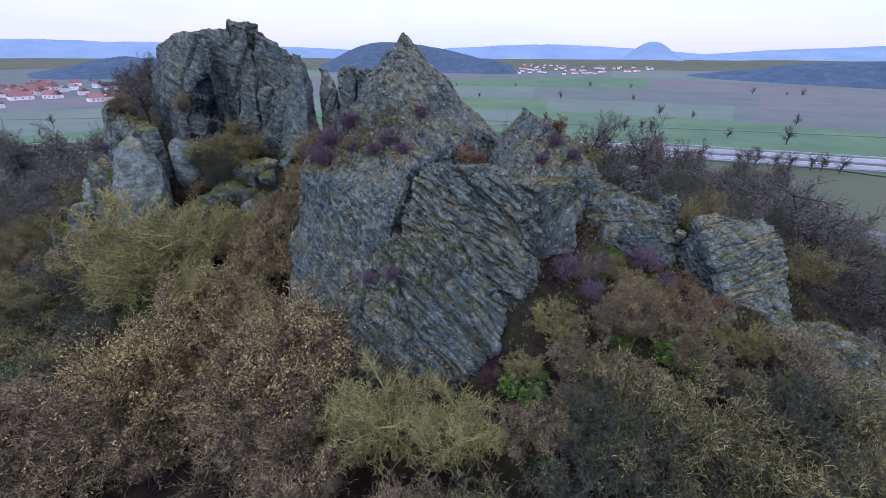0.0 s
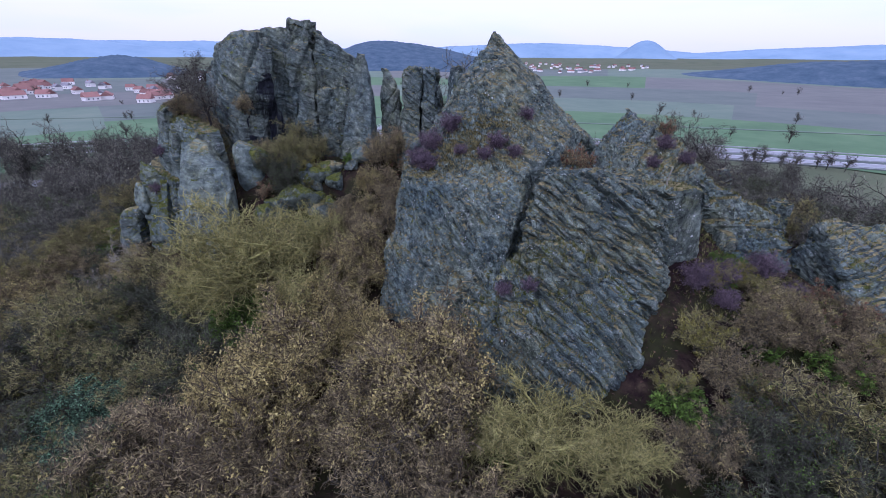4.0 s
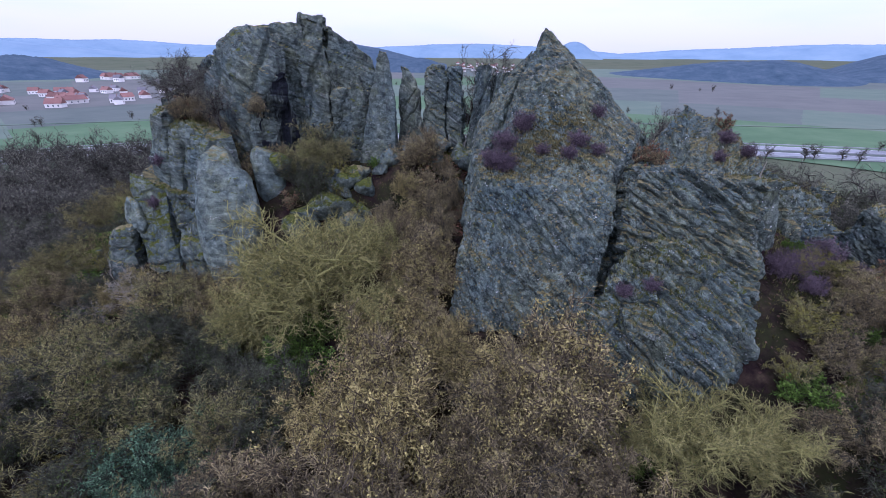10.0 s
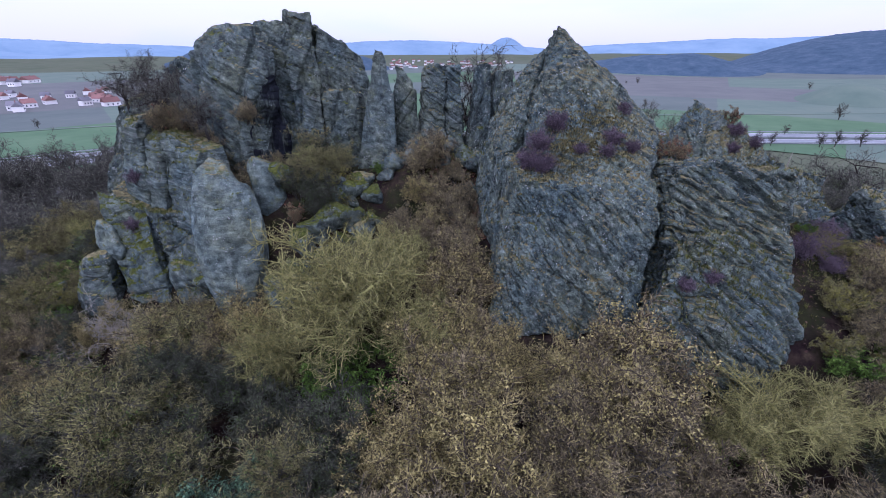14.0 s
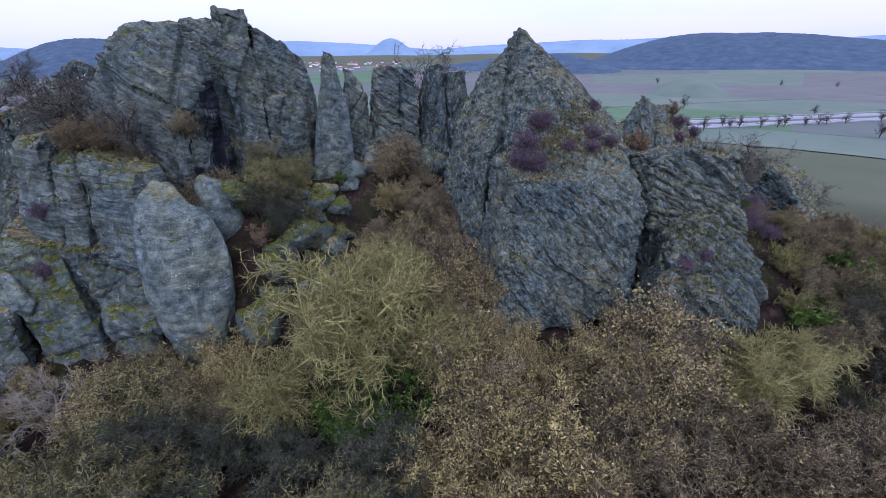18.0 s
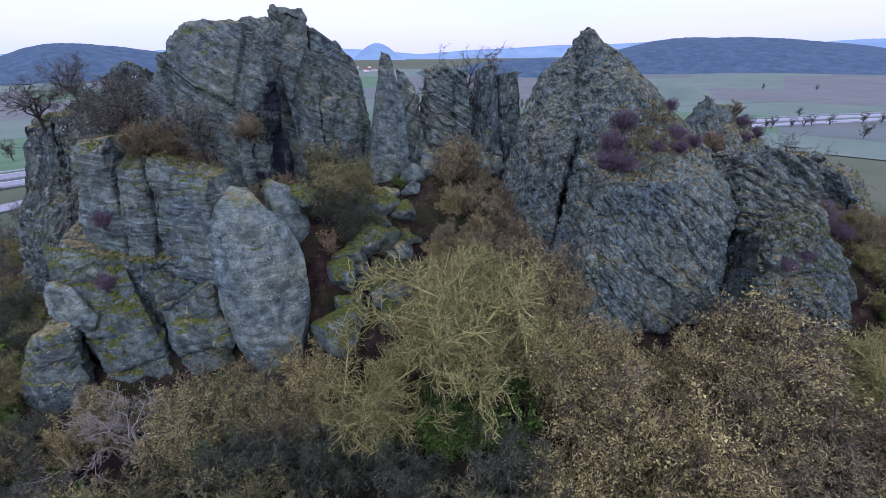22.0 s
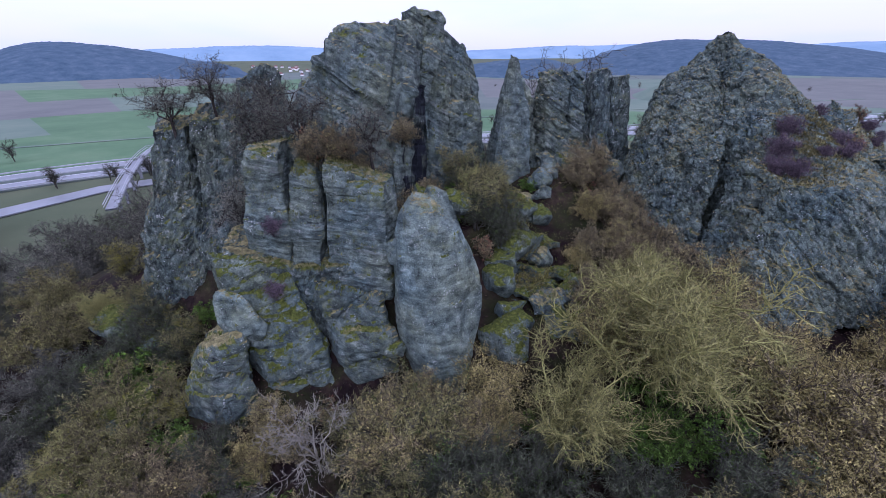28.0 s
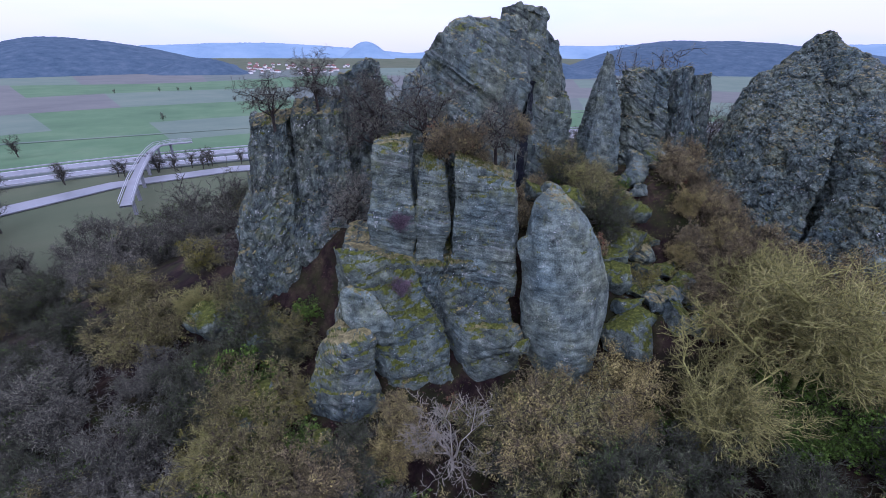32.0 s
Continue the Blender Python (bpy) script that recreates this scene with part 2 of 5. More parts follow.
def two_tone(name, a, b2, scale=1.2, rough=0.9, random_hue=0.12, pieces=0.0):
    """Mottled two-tone surface; pieces: how far each loose piece differs in tone."""
    m, nt, b = mat(name)
    vec, geo = position(nt)
    col = ramp(nt, noise_fac(nt, vec, scale, 4, 0.7), [(0.3, a), (0.7, b2)])
    if random_hue:
        info = nt.nodes.new("ShaderNodeObjectInfo")
        tone = ramp(nt, info.outputs["Random"], [(0.0, (1 - random_hue,) * 3), (1.0, (1 + random_hue,) * 3)])
        col = mixc(nt, 1.0, col, tone, "MULTIPLY")
    if pieces:
        lo, hi = 1 - 1.1 * pieces, 1 + 1.6 * pieces
        tone = ramp(nt, geo.outputs["Random Per Island"], [(0.0, (lo, lo, lo)), (0.55, (0.8, 0.8, 0.8)), (1.0, (hi, hi * 0.98, hi * 0.92))])
        col = mixc(nt, 1.0, col, tone, "MULTIPLY")
    nt.links.new(col, b.inputs["Base Color"])
    b.inputs["Roughness"].default_value = rough
    return m


M_ROCK = rock_material("basalt_columns", (0.6, -0.3, -0.75), 1.02, 0.40, 0.8, (1.35, 1.35, 0.7), 0.75, 0.2, 0.5)
M_ROCK_DARK = rock_material("basalt_dark", (0.5, 0.4, 0.7), 0.66, 0.55, 0.4, (1.2, 1.2, 0.5), 0.9, 0.35, 0.45)
M_ROCK_WALL = rock_material("basalt_wall", (0.45, -0.25, 0.85), 0.80, 0.46, 0.35, (0.45, 0.45, 1.1), 0.4, 0.5, 0.2, 0.4)
M_ROCK_STREAK = rock_material("basalt_water_streaked", (0.1, -0.1, 1), 0.40, 0.1, 0.0, (0.9, 0.9, 0.3), 0.3, 1.0, 0.2)
M_ROCK_TOOTH = rock_material("basalt_tooth", (0.45, -0.3, 0.85), 0.80, 0.46, 0.4, (0.5, 0.5, 1.2), 0.5, 0.25, 0.25, 0.65)
M_ROCK_NEEDLE = rock_material("basalt_smooth", (0.2, -0.1, 1), 0.74, 0.44, 0.2, (0.5, 0.5, 0.8), 0.55, 0.4, 0.14, 0.25)
M_ROCK_PALE = rock_material("basalt_pale", (0.1, 0.15, 1), 0.92, 0.42, 0.1, (0.35, 0.35, 0.9), 0.55, 0.3, 0.06, 0.12)
M_ROCK_LAYER = rock_material("basalt_layered", (0.12, -0.1, 1), 0.80, 0.66, 0.3, (0.4, 0.4, 1.2), 0.5, 0.3, 0.12, 0.5)
M_ROCK_MOSSY = rock_material("basalt_mossy", (0.5, 0.3, 0.8), 0.75, 1.15, 0.0, (0.7, 0.7, 0.6), 0.5, 0.2, 0.2, 0.2)
M_ROCK_FOOT = rock_material("basalt_foot", (0.3, -0.3, 1), 0.66, 0.9, 0.2, (0.4, 0.4, 0.8), 0.5, 0.45, 0.12, 0.4)
M_SLAB = rock_material("basalt_slab", (0.8, -0.2, -0.6), 0.94, 0.42, 0.45, (1.6, 1.6, 0.36), 0.75, 0.2, 0.55)

M_BARK_GREY = two_tone("bark_grey", (0.022, 0.021, 0.017), (0.085, 0.080, 0.064), 6)
M_BARK_DARK = two_tone("bark_dark", (0.014, 0.012, 0.011), (0.055, 0.047, 0.040), 6)
M_BARK_PALE = two_tone("bark_pale", (0.19, 0.178, 0.14), (0.32, 0.30, 0.24), 6)
M_BARK_LICHEN = two_tone("bark_lichen", (0.145, 0.145, 0.044), (0.400, 0.385, 0.128), 5)
M_BARK_ROSE = two_tone("bark_rose", (0.030, 0.025, 0.017), (0.108, 0.090, 0.060), 6)
M_BARK_PURPLE = two_tone("bark_purple", (0.030, 0.022, 0.030), (0.075, 0.055, 0.070), 6)
M_TWIG_TAN = two_tone("twig_tan", (0.155, 0.130, 0.050), (0.370, 0.320, 0.130), 0.7, pieces=0.45)
M_TWIG_PURPLE = two_tone("twig_purple", (0.090, 0.072, 0.088), (0.200, 0.158, 0.180), 0.9, pieces=0.45)
M_TWIG_GREY = two_tone("twig_grey", (0.034, 0.041, 0.024), (0.106, 0.116, 0.070), 0.8, pieces=0.45)
M_TWIG_WOOD = two_tone("twig_wood", (0.076, 0.080, 0.060), (0.185, 0.184, 0.144), 0.3, pieces=0.45)
M_TWIG_OLIVE = two_tone("twig_olive", (0.100, 0.096, 0.036), (0.275, 0.258, 0.102), 0.8, pieces=0.45)
M_TWIG_ROSE = two_tone("twig_rose", (0.104, 0.088, 0.046), (0.285, 0.242, 0.130), 0.8, pieces=0.45)
M_LEAF_TAN = two_tone("leaf_tan", (0.225, 0.195, 0.064), (0.415, 0.365, 0.140), 2.0, pieces=0.22)
M_LEAF_RUST = two_tone("leaf_rust", (0.120, 0.055, 0.034), (0.235, 0.115, 0.070), 2.0, pieces=0.4)
M_LEAF_OLIVE = two_tone("leaf_olive", (0.109, 0.109, 0.015), (0.226, 0.210, 0.038), 2.0, pieces=0.4)
M_LEAF_GREEN = two_tone("leaf_green", (0.036, 0.064, 0.012), (0.098, 0.140, 0.034), 2.0, pieces=0.4)
M_NEEDLE = two_tone("needle_green", (0.048, 0.086, 0.051), (0.115, 0.185, 0.109), 2.0, pieces=0.75)
M_MOSSBLADE = two_tone("moss_blades", (0.045, 0.055, 0.012), (0.13, 0.135, 0.04), 1.2, pieces=0.5)
M_LITTER = two_tone("leaf_litter", (0.020, 0.011, 0.010), (0.085, 0.054, 0.040), 0.8, pieces=0.6)
M_LEAF_IVY = two_tone("leaf_ivy", (0.045, 0.085, 0.012), (0.13, 0.20, 0.035), 2.0, pieces=0.4)
M_DRYGRASS = two_tone("dry_grass", (0.075, 0.070, 0.028), (0.19, 0.175, 0.075), 1.5, pieces=0.75)


# ---- builders ----
def link_mesh(name, verts, faces, material, parent=None, smooth=False):
    me = bpy.data.meshes.new(name)
    me.from_pydata(verts, [], faces)
    if smooth:
        me.shade_smooth()
    me.materials.append(material)
    ob = new(name, me)
    if parent is not None:
        ob.parent = parent
    return ob


def tri_mesh(name, co, tris, material):
    """A mesh from arrays: co (n, 3), tris (m, 3)."""
    me = bpy.data.meshes.new(name)
    me.vertices.add(len(co))
    me.vertices.foreach_set("co", np.asarray(co, np.float32).ravel())
    me.loops.add(len(tris) * 3)
    me.loops.foreach_set("vertex_index", np.asarray(tris, np.int32).ravel())
    me.polygons.add(len(tris))
    me.polygons.foreach_set("loop_start", np.arange(0, len(tris) * 3, 3, dtype=np.int32))
    me.update(calc_edges=True)
    me.materials.append(material)
    return me


def part(name, bm, material, parent, label=""):
    me = bpy.data.meshes.new(name)
    bm.to_mesh(me)
    bm.free()
    me.materials.append(material)
    ob = new(name, me)
    ob.parent = parent
    if label:
        ob["label"] = label
    return ob


def empty(name, at=(0, 0, 0)):
    ob = new(name)
    ob.location = at
    ob.empty_display_size = 0.3
    return ob


def smooth01(a, b, x):
    t = np.clip((x - a) / (b - a), 0, 1)
    return t * t * (3 - 2 * t)


def hash01(i, j, k=0):
    """Random numbers in 0..1 from whole-number arrays."""
    n = (i.astype(np.int64) * 73856093) ^ (j.astype(np.int64) * 19349663) ^ (np.int64(k) * 83492791)
    n = (n ^ (n >> 13)) * 1274126177
    n = n & 0x7FFFFFFF
    n = ((n ^ (n >> 15)) * 2246822519) & 0x7FFFFFFF
    return ((n ^ (n >> 11)) & 0xFFFFFF) / float(0x1000000)


def value_noise(p, scale, seed=0):
    """Smooth noise in -1..1 at the points p (n, 3)."""
    q = p * scale
    c = np.floor(q).astype(np.int64)
    f = q - c
    f = f * f * (3 - 2 * f)
    out = 0
    for dx in (0, 1):
        for dy in (0, 1):
            for dz in (0, 1):
                h = hash01(c[:, 0] + dx, c[:, 1] + dy + 57 * (c[:, 2] + dz), seed)
                out = out + h * np.where(dx, f[:, 0], 1 - f[:, 0]) * np.where(dy, f[:, 1], 1 - f[:, 1]) * np.where(dz, f[:, 2], 1 - f[:, 2])
    return out * 2 - 1


def columns(p, axis, wide, seed, long=5.0):
    """Column jointing along an axis: (a random height for each block, nearness to a joint)."""
    a = Vector(axis).normalized()
    u = a.orthogonal().normalized()
    v = a.cross(u)
    warp = 0.35 * wide * np.stack([value_noise(p, 0.7 / wide, seed + 5), value_noise(p, 0.7 / wide, seed + 6)], 1)
    s, t, w = p @ np.array(u) / wide + warp[:, 0] / wide, p @ np.array(v) / wide + warp[:, 1] / wide, p @ np.array(a) / wide
    ci, cj = np.floor(s).astype(np.int64), np.floor(t).astype(np.int64)
    d1 = np.full(len(p), 9.0)
    d2 = np.full(len(p), 9.0)
    ide = np.zeros(len(p))
    for di in (-1, 0, 1):
        for dj in (-1, 0, 1):
            gi, gj = ci + di, cj + dj
            d = np.hypot(gi + 0.15 + 0.7 * hash01(gi, gj, seed) - s, gj + 0.15 + 0.7 * hash01(gi, gj, seed + 1) - t)
            cell = np.floor(w / long + 7 * hash01(gi, gj, seed + 2)).astype(np.int64)
            hv = 0.6 * hash01(gi, gj, seed + 3) + 0.4 * hash01(gi * 31 + cell, gj, seed + 4)
            near = d < d1
            d2 = np.where(near, d1, np.minimum(d2, d))
            ide = np.where(near, hv, ide)
            d1 = np.where(near, d, d1)
    return ide, np.clip(1 - (d2 - d1) / 0.22, 0, 1)


def hull_mesh(corners):
    bm = bmesh.new()
    for c in corners:
        bm.verts.new(c)
    bmesh.ops.convex_hull(bm, input=bm.verts)
    loose = [v for v in bm.verts if not v.link_faces]
    bmesh.ops.delete(bm, geom=loose, context="VERTS")
    me = bpy.data.meshes.new("hull")
    bm.to_mesh(me)
    bm.free()
    return me


def rock_mesh(name, corners, material, axis=(0, 0, 1), wide=0.35, step=0.16, joint=0.06, rough=0.35, voxel=0.10, seed=0, long=5.0, round_off=0, fine=0.03, slot=None, strata=None):
    """A weathered block: the hull of its corners, rounded, roughened and broken into columns."""
    me = hull_mesh(corners)
    tmp = new("tmp", me)
    if round_off:
        sub = tmp.modifiers.new("soften", "SUBSURF")
        sub.levels = sub.render_levels = round_off
        mid = sum((v.co for v in me.vertices), Vector()) / len(me.vertices)
        for v in me.vertices:
            v.co = mid + (v.co - mid) * (1.17 if round_off > 1 else 1.14)
    rem = tmp.modifiers.new("even", "REMESH")
    rem.mode = "VOXEL"
    rem.voxel_size = voxel
    dg = bpy.context.evaluated_depsgraph_get()
    out = bpy.data.meshes.new_from_object(tmp.evaluated_get(dg))
    bpy.data.objects.remove(tmp)
    bpy.data.meshes.remove(me)
    n = len(out.vertices)
    co = np.empty(n * 3, np.float32)
    no = np.empty(n * 3, np.float32)
    out.vertices.foreach_get("co", co)
    out.vertex_normals.foreach_get("vector", no)
    co, no = co.reshape(-1, 3).astype(float), no.reshape(-1, 3).astype(float)
    d = rough * (value_noise(co, 0.45, seed) * 0.6 + value_noise(co, 1.1, seed + 9) * 0.35)
    h, j = columns(co, axis, wide, seed, long)
    d = d + step * (h - 0.5) - joint * j
    h2, j2 = columns(co, axis, wide * 3.1, seed + 40, long)
    slot = joint * 1.2 if slot is None else slot
    d = d + (step * 0.8 + slot * 0.9) * (h2 - 0.5) - slot * smooth01(0.45, 0.8, j2)
    d = d + fine * value_noise(co, 6.0, seed + 3)
    if strata:
        # beds: each one stands out or back, and is broken along its length
        n3, thick, amount = np.array(Vector(strata[0]).normalized()), strata[1], strata[2]
        w = (co @ n3 + 0.12 * value_noise(co, 0.8, seed + 13)) / thick
        cut = np.floor(co[:, 0] * 0.7 + 0.5 * value_noise(co, 0.9, seed + 14)).astype(np.int64)
        bed, group = np.floor(w).astype(np.int64), np.floor(w / 3.3 + 0.3).astype(np.int64)
        d = d + amount * (hash01(bed, cut, seed + 15) - 0.5) + 1.5 * amount * (hash01(group, cut * 0, seed + 16) - 0.5) - 0.35 * amount * (w - bed < 0.22)
    co = co + no * d[:, None]
    out.vertices.foreach_set("co", co.astype(np.float32).ravel())
    out.update()
    out.name = name
    out.materials.clear()
    out.materials.append(material)
    return out


ROCKS = []


def crag(name, blocks, material, label, category="rock", group="", **how):
    """A rock of one or more jointed blocks; a single block is one mesh."""
    if len(blocks) == 1:
        top = new(name, rock_mesh(name, blocks[0], material, **how))
    else:
        top = empty(name, tuple(np.mean(np.array(blocks[0]), axis=0)[:2]) + (min(c[2] for c in blocks[0]),))
        for n, b in enumerate(blocks):
            local = [tuple(Vector(c) - top.location) for c in b]
            ob = new("buttress", rock_mesh("buttress", local, material[n] if isinstance(material, list) else material, **{**how, "seed": how.get("seed", 0) + 11 * n}))
            ob.parent = top
    ROCKS.append(top)
    return tagged(top, label, category, group)


# ---- ground ----
KNOTS = [(0, 0, 1), (0, 7, 2.4), (-8, 6, 1), (-9, 12, 2.4), (-6, 15, 3.6), (5, 9, 3.8), (8, 14, 6.2), (6, 20, 8.6),
         (13, 18, 5.4), (15, 9, 2.2), (8, 3, 1.4), (-6.5, 21, 6.0), (-7, 25.5, 8.6), (-13, 26, 8.3), (-12, 21, 4.6), (-17, 18, 1.6),
         (-24, 20, 0.6), (-26, 28, 2.4), (-20, 31, 7.5), (-13, 37, 6.5), (-2, 32, 7), (6, 28, 5.4), (-20, 9, -0.5), (-34, 14, -2.5), (0, -10, -1.5), (24, 14, 1), (5.2, 14.0, 7.9), (4.6, 12.2, 5.8), (7.4, 12.8, 6.0), (5.0, 16.5, 8.8)]


def ground_height(x, y):
    x, y = np.asarray(x, float), np.asarray(y, float)
    num, den = 0.0, 0.0
    for kx, ky, kz in KNOTS:
        w = 1.0 / ((x - kx) ** 2 + (y - ky) ** 2 + 4.0) ** 2
        num, den = num + w * kz, den + w
    near = num / den
    r = np.hypot(x + 6, (y - 18))
    p = np.stack([x.ravel(), y.ravel(), 0 * x.ravel()], 1)
    bumps = (value_noise(p, 0.35, 3) * 0.3 + value_noise(p, 0.9, 4) * 0.12).reshape(x.shape)
    roll = (value_noise(p, 0.004, 8) * 5.0).reshape(x.shape) * smooth01(260, 900, r) + 14.0 * smooth01(500, 2600, r)
    fall = smooth01(16, 92, r)
    return (near + bumps) * (1 - fall) + (-20.0 + roll) * fall


M_GROUND, nt, b = mat("hill_and_meadow")
vec, _ = position(nt)
litter = ramp(nt, noise_fac(nt, vec, 1.1, 8, 0.75), [(0.3, (0.004, 0.003, 0.003)), (0.47, (0.014, 0.009, 0.009)), (0.58, (0.030, 0.021, 0.015)), (0.75, (0.075, 0.060, 0.034))])
green = ramp(nt, noise_fac(nt, vec, 0.6, 7, 0.7), [(0.45, (0, 0, 0)), (0.6, (1, 1, 1))])
litter = mixc(nt, math_node(nt, "MULTIPLY", green, 0.6), litter, (0.022, 0.028, 0.008))
meadow = ramp(nt, noise_fac(nt, vec, 0.02, 6, 0.6), [(0.3, (0.066, 0.082, 0.046)), (0.5, (0.084, 0.098, 0.056)), (0.7, (0.100, 0.104, 0.066))])
dist = nt.nodes.new("ShaderNodeVectorMath")
dist.operation = "LENGTH"
nt.links.new(vec, dist.inputs[0])
far = ramp(nt, math_node(nt, "DIVIDE", dist.outputs["Value"], 200.0), [(0.46, (0, 0, 0)), (0.66, (1, 1, 1))])
col = mixc(nt, far, litter, meadow)
nt.links.new(col, b.inputs["Base Color"])
b.inputs["Roughness"].default_value = 1.0
bn = node(nt, "ShaderNodeBump", Strength=0.5, Distance=0.03)
nt.links.new(noise_fac(nt, vec, 5.0, 6, 0.7), bn.inputs["Height"])
nt.links.new(bn.outputs[0], b.inputs["Normal"])

radii = np.concatenate([np.arange(0, 40, 0.6), 40 * (4800 / 40) ** np.linspace(0, 1, 70)])
turns = np.linspace(0, 2 * np.pi, 180, endpoint=False)
gx = -6 + radii[:, None] * np.cos(turns)
gy = 18 + radii[:, None] * np.sin(turns)
gz = ground_height(gx, gy)
co = np.stack([gx.ravel(), gy.ravel(), gz.ravel()], 1)
idx = np.arange(len(radii) * 180).reshape(len(radii), 180)
q00, q01, q10, q11 = idx[:-1], np.roll(idx, -1, 1)[:-1], idx[1:], np.roll(idx, -1, 1)[1:]
tris = np.concatenate([np.stack([q00, q10, q11], -1).reshape(-1, 3), np.stack([q00, q11, q01], -1).reshape(-1, 3)])
ground = new("ground", tri_mesh("ground", co, tris, M_GROUND))
ground.data.shade_smooth()
tagged(ground, "leaf-littered hillside falling to winter fields", "ground", kind="structure")

# ---- rocks ----
crag("rock_tower", [
    [(-18.6, 28.0, 6.5), (-16.9, 26.5, 6.5), (-16.4, 26.6, 6.5), (-14.4, 28.2, 6.5), (-15.0, 33, 6.5), (-19.5, 33, 6.5), (-16.45, 26.5, 10.3), (-14.6, 27.9, 14.6), (-15.3, 28.3, 15.2), (-14.4, 29.2, 15.1), (-20.2, 29.2, 9.0), (-19.3, 29.3, 12.8), (-18.4, 29.2, 14.3), (-17.9, 28.6, 14.6), (-17.5, 29.4, 15.2), (-16.7, 29.3, 15.5), (-15.3, 32, 14.6), (-18, 32, 13)],
    [(-15.6, 28.5, 6.5), (-13.2, 28.6, 6.5), (-13.0, 33, 6.5), (-15.6, 33, 6.5), (-15.5, 28.8, 15.3), (-13.6, 29.2, 15.5), (-13.6, 32, 15.2), (-15.5, 32, 15.0)],
    [(-13.9, 28.0, 6.5), (-12.5, 28.2, 6.5), (-12.4, 32, 6.5), (-13.9, 32, 6.5), (-13.75, 29.0, 15.95), (-12.35, 29.0, 15.95), (-12.3, 30.8, 15.9), (-13.7, 30.8, 15.95)],
    [(-12.5, 28.4, 6.5), (-9.3, 29.0, 6.5), (-9.0, 32, 6.5), (-12.2, 33, 6.5), (-12.3, 29.5, 15.4), (-11.0, 29.6, 14.6), (-9.7, 30.2, 13.7), (-9.3, 30.4, 12.0), (-9.8, 31.8, 13.5), (-12.3, 32, 14.8)],
    [(-21.3, 29.2, 5.5), (-18.7, 27.3, 5.5), (-17.4, 27.2, 5.5), (-18, 32, 5.5), (-22, 32, 5.5), (-20.2, 29.6, 10.6), (-18.6, 28.2, 10.8), (-18.4, 30.5, 12.8), (-20.4, 31.5, 11.2)],
    [(-16.15, 26.55, 7.5), (-14.3, 28.0, 7.5), (-15.6, 28.6, 7.5), (-16.15, 26.52, 10.3), (-14.3, 27.85, 10.3), (-14.35, 27.4, 13.2), (-15.1, 26.9, 12.7), (-15.6, 28.6, 12.8)],
    [(-12.3, 28.6, 6.5), (-10.2, 28.5, 6.5), (-10.2, 30, 6.5), (-12.3, 30, 6.5), (-12.2, 28.9, 11.8), (-10.4, 28.9, 12.4), (-10.3, 30, 12.4), (-12.2, 30, 12.2)],
], [M_ROCK_WALL, M_ROCK_WALL, M_ROCK_TOOTH, M_ROCK_WALL, M_ROCK_WALL, M_ROCK_STREAK, M_ROCK_NEEDLE], "tall dark basalt crag with streaked buttresses and square summit", "rock", axis=(0.12, 0.25, 1), wide=1.1, step=0.08, joint=0.03, rough=0.30, voxel=0.085, seed=20, long=1.6, fine=0.03, slot=0.3, strata=((0.45, -0.25, 0.85), 0.3, 0.10))
crag("rock_needle", [[(-11.2, 27.0, 7.0), (-8.7, 26.3, 7.0), (-8.2, 28, 7.0), (-10.3, 29, 7.0), (-10.0, 27.8, 11.4), (-8.6, 27.2, 11.6), (-8.5, 28.4, 11.4), (-9.6, 28.6, 11.4), (-9.4, 27.9, 14.2), (-8.8, 27.8, 14.0), (-8.9, 28.2, 14.1)]],
     M_ROCK_NEEDLE, "slender grey basalt needle leaning on the saddle", wide=0.9, axis=(0.1, 0.3, 1), voxel=0.08, seed=31, rough=0.16, step=0.06, joint=0.02, strata=((0.2, -0.1, 1), 0.5, 0.05), group="rock teeth in the saddle")
crag("rock_tooth", [[(-8.4, 28.4, 8.0), (-6.8, 27.9, 8.0), (-6.9, 30, 8.0), (-8.5, 30, 8.0), (-8.1, 28.9, 13.4), (-7.6, 28.8, 13.1), (-7.0, 28.5, 12.0), (-7.7, 29.4, 13.3)]],
     M_ROCK_WALL, "narrow pointed basalt tooth in the saddle", wide=0.4, axis=(0.5, 0.3, 1), voxel=0.09, seed=33, rough=0.25, group="rock teeth in the saddle")
crag("rock_tooth", [[(-7.1, 27.2, 8.0), (-5.6, 26.7, 8.0), (-5.5, 29.2, 8.0), (-7.0, 29.5, 8.0), (-6.6, 28.0, 13.0), (-6.0, 28.0, 13.5), (-5.6, 27.5, 13.3), (-5.5, 28.8, 13.2), (-6.3, 29, 13.3)],
                    [(-5.5, 26.7, 8.0), (-4.7, 26.4, 8.0), (-4.2, 29, 8.0), (-5.4, 29.2, 8.0), (-5.45, 27.5, 13.2), (-4.7, 27.1, 13.3), (-4.5, 28.6, 13.2), (-5.4, 28.8, 13.1)]],
     M_ROCK_TOOTH, "square slanting-jointed basalt tooth in the saddle", wide=0.3, axis=(0.75, -0.3, -0.45), voxel=0.09, seed=35, rough=0.25, step=0.22, group="rock teeth in the saddle")
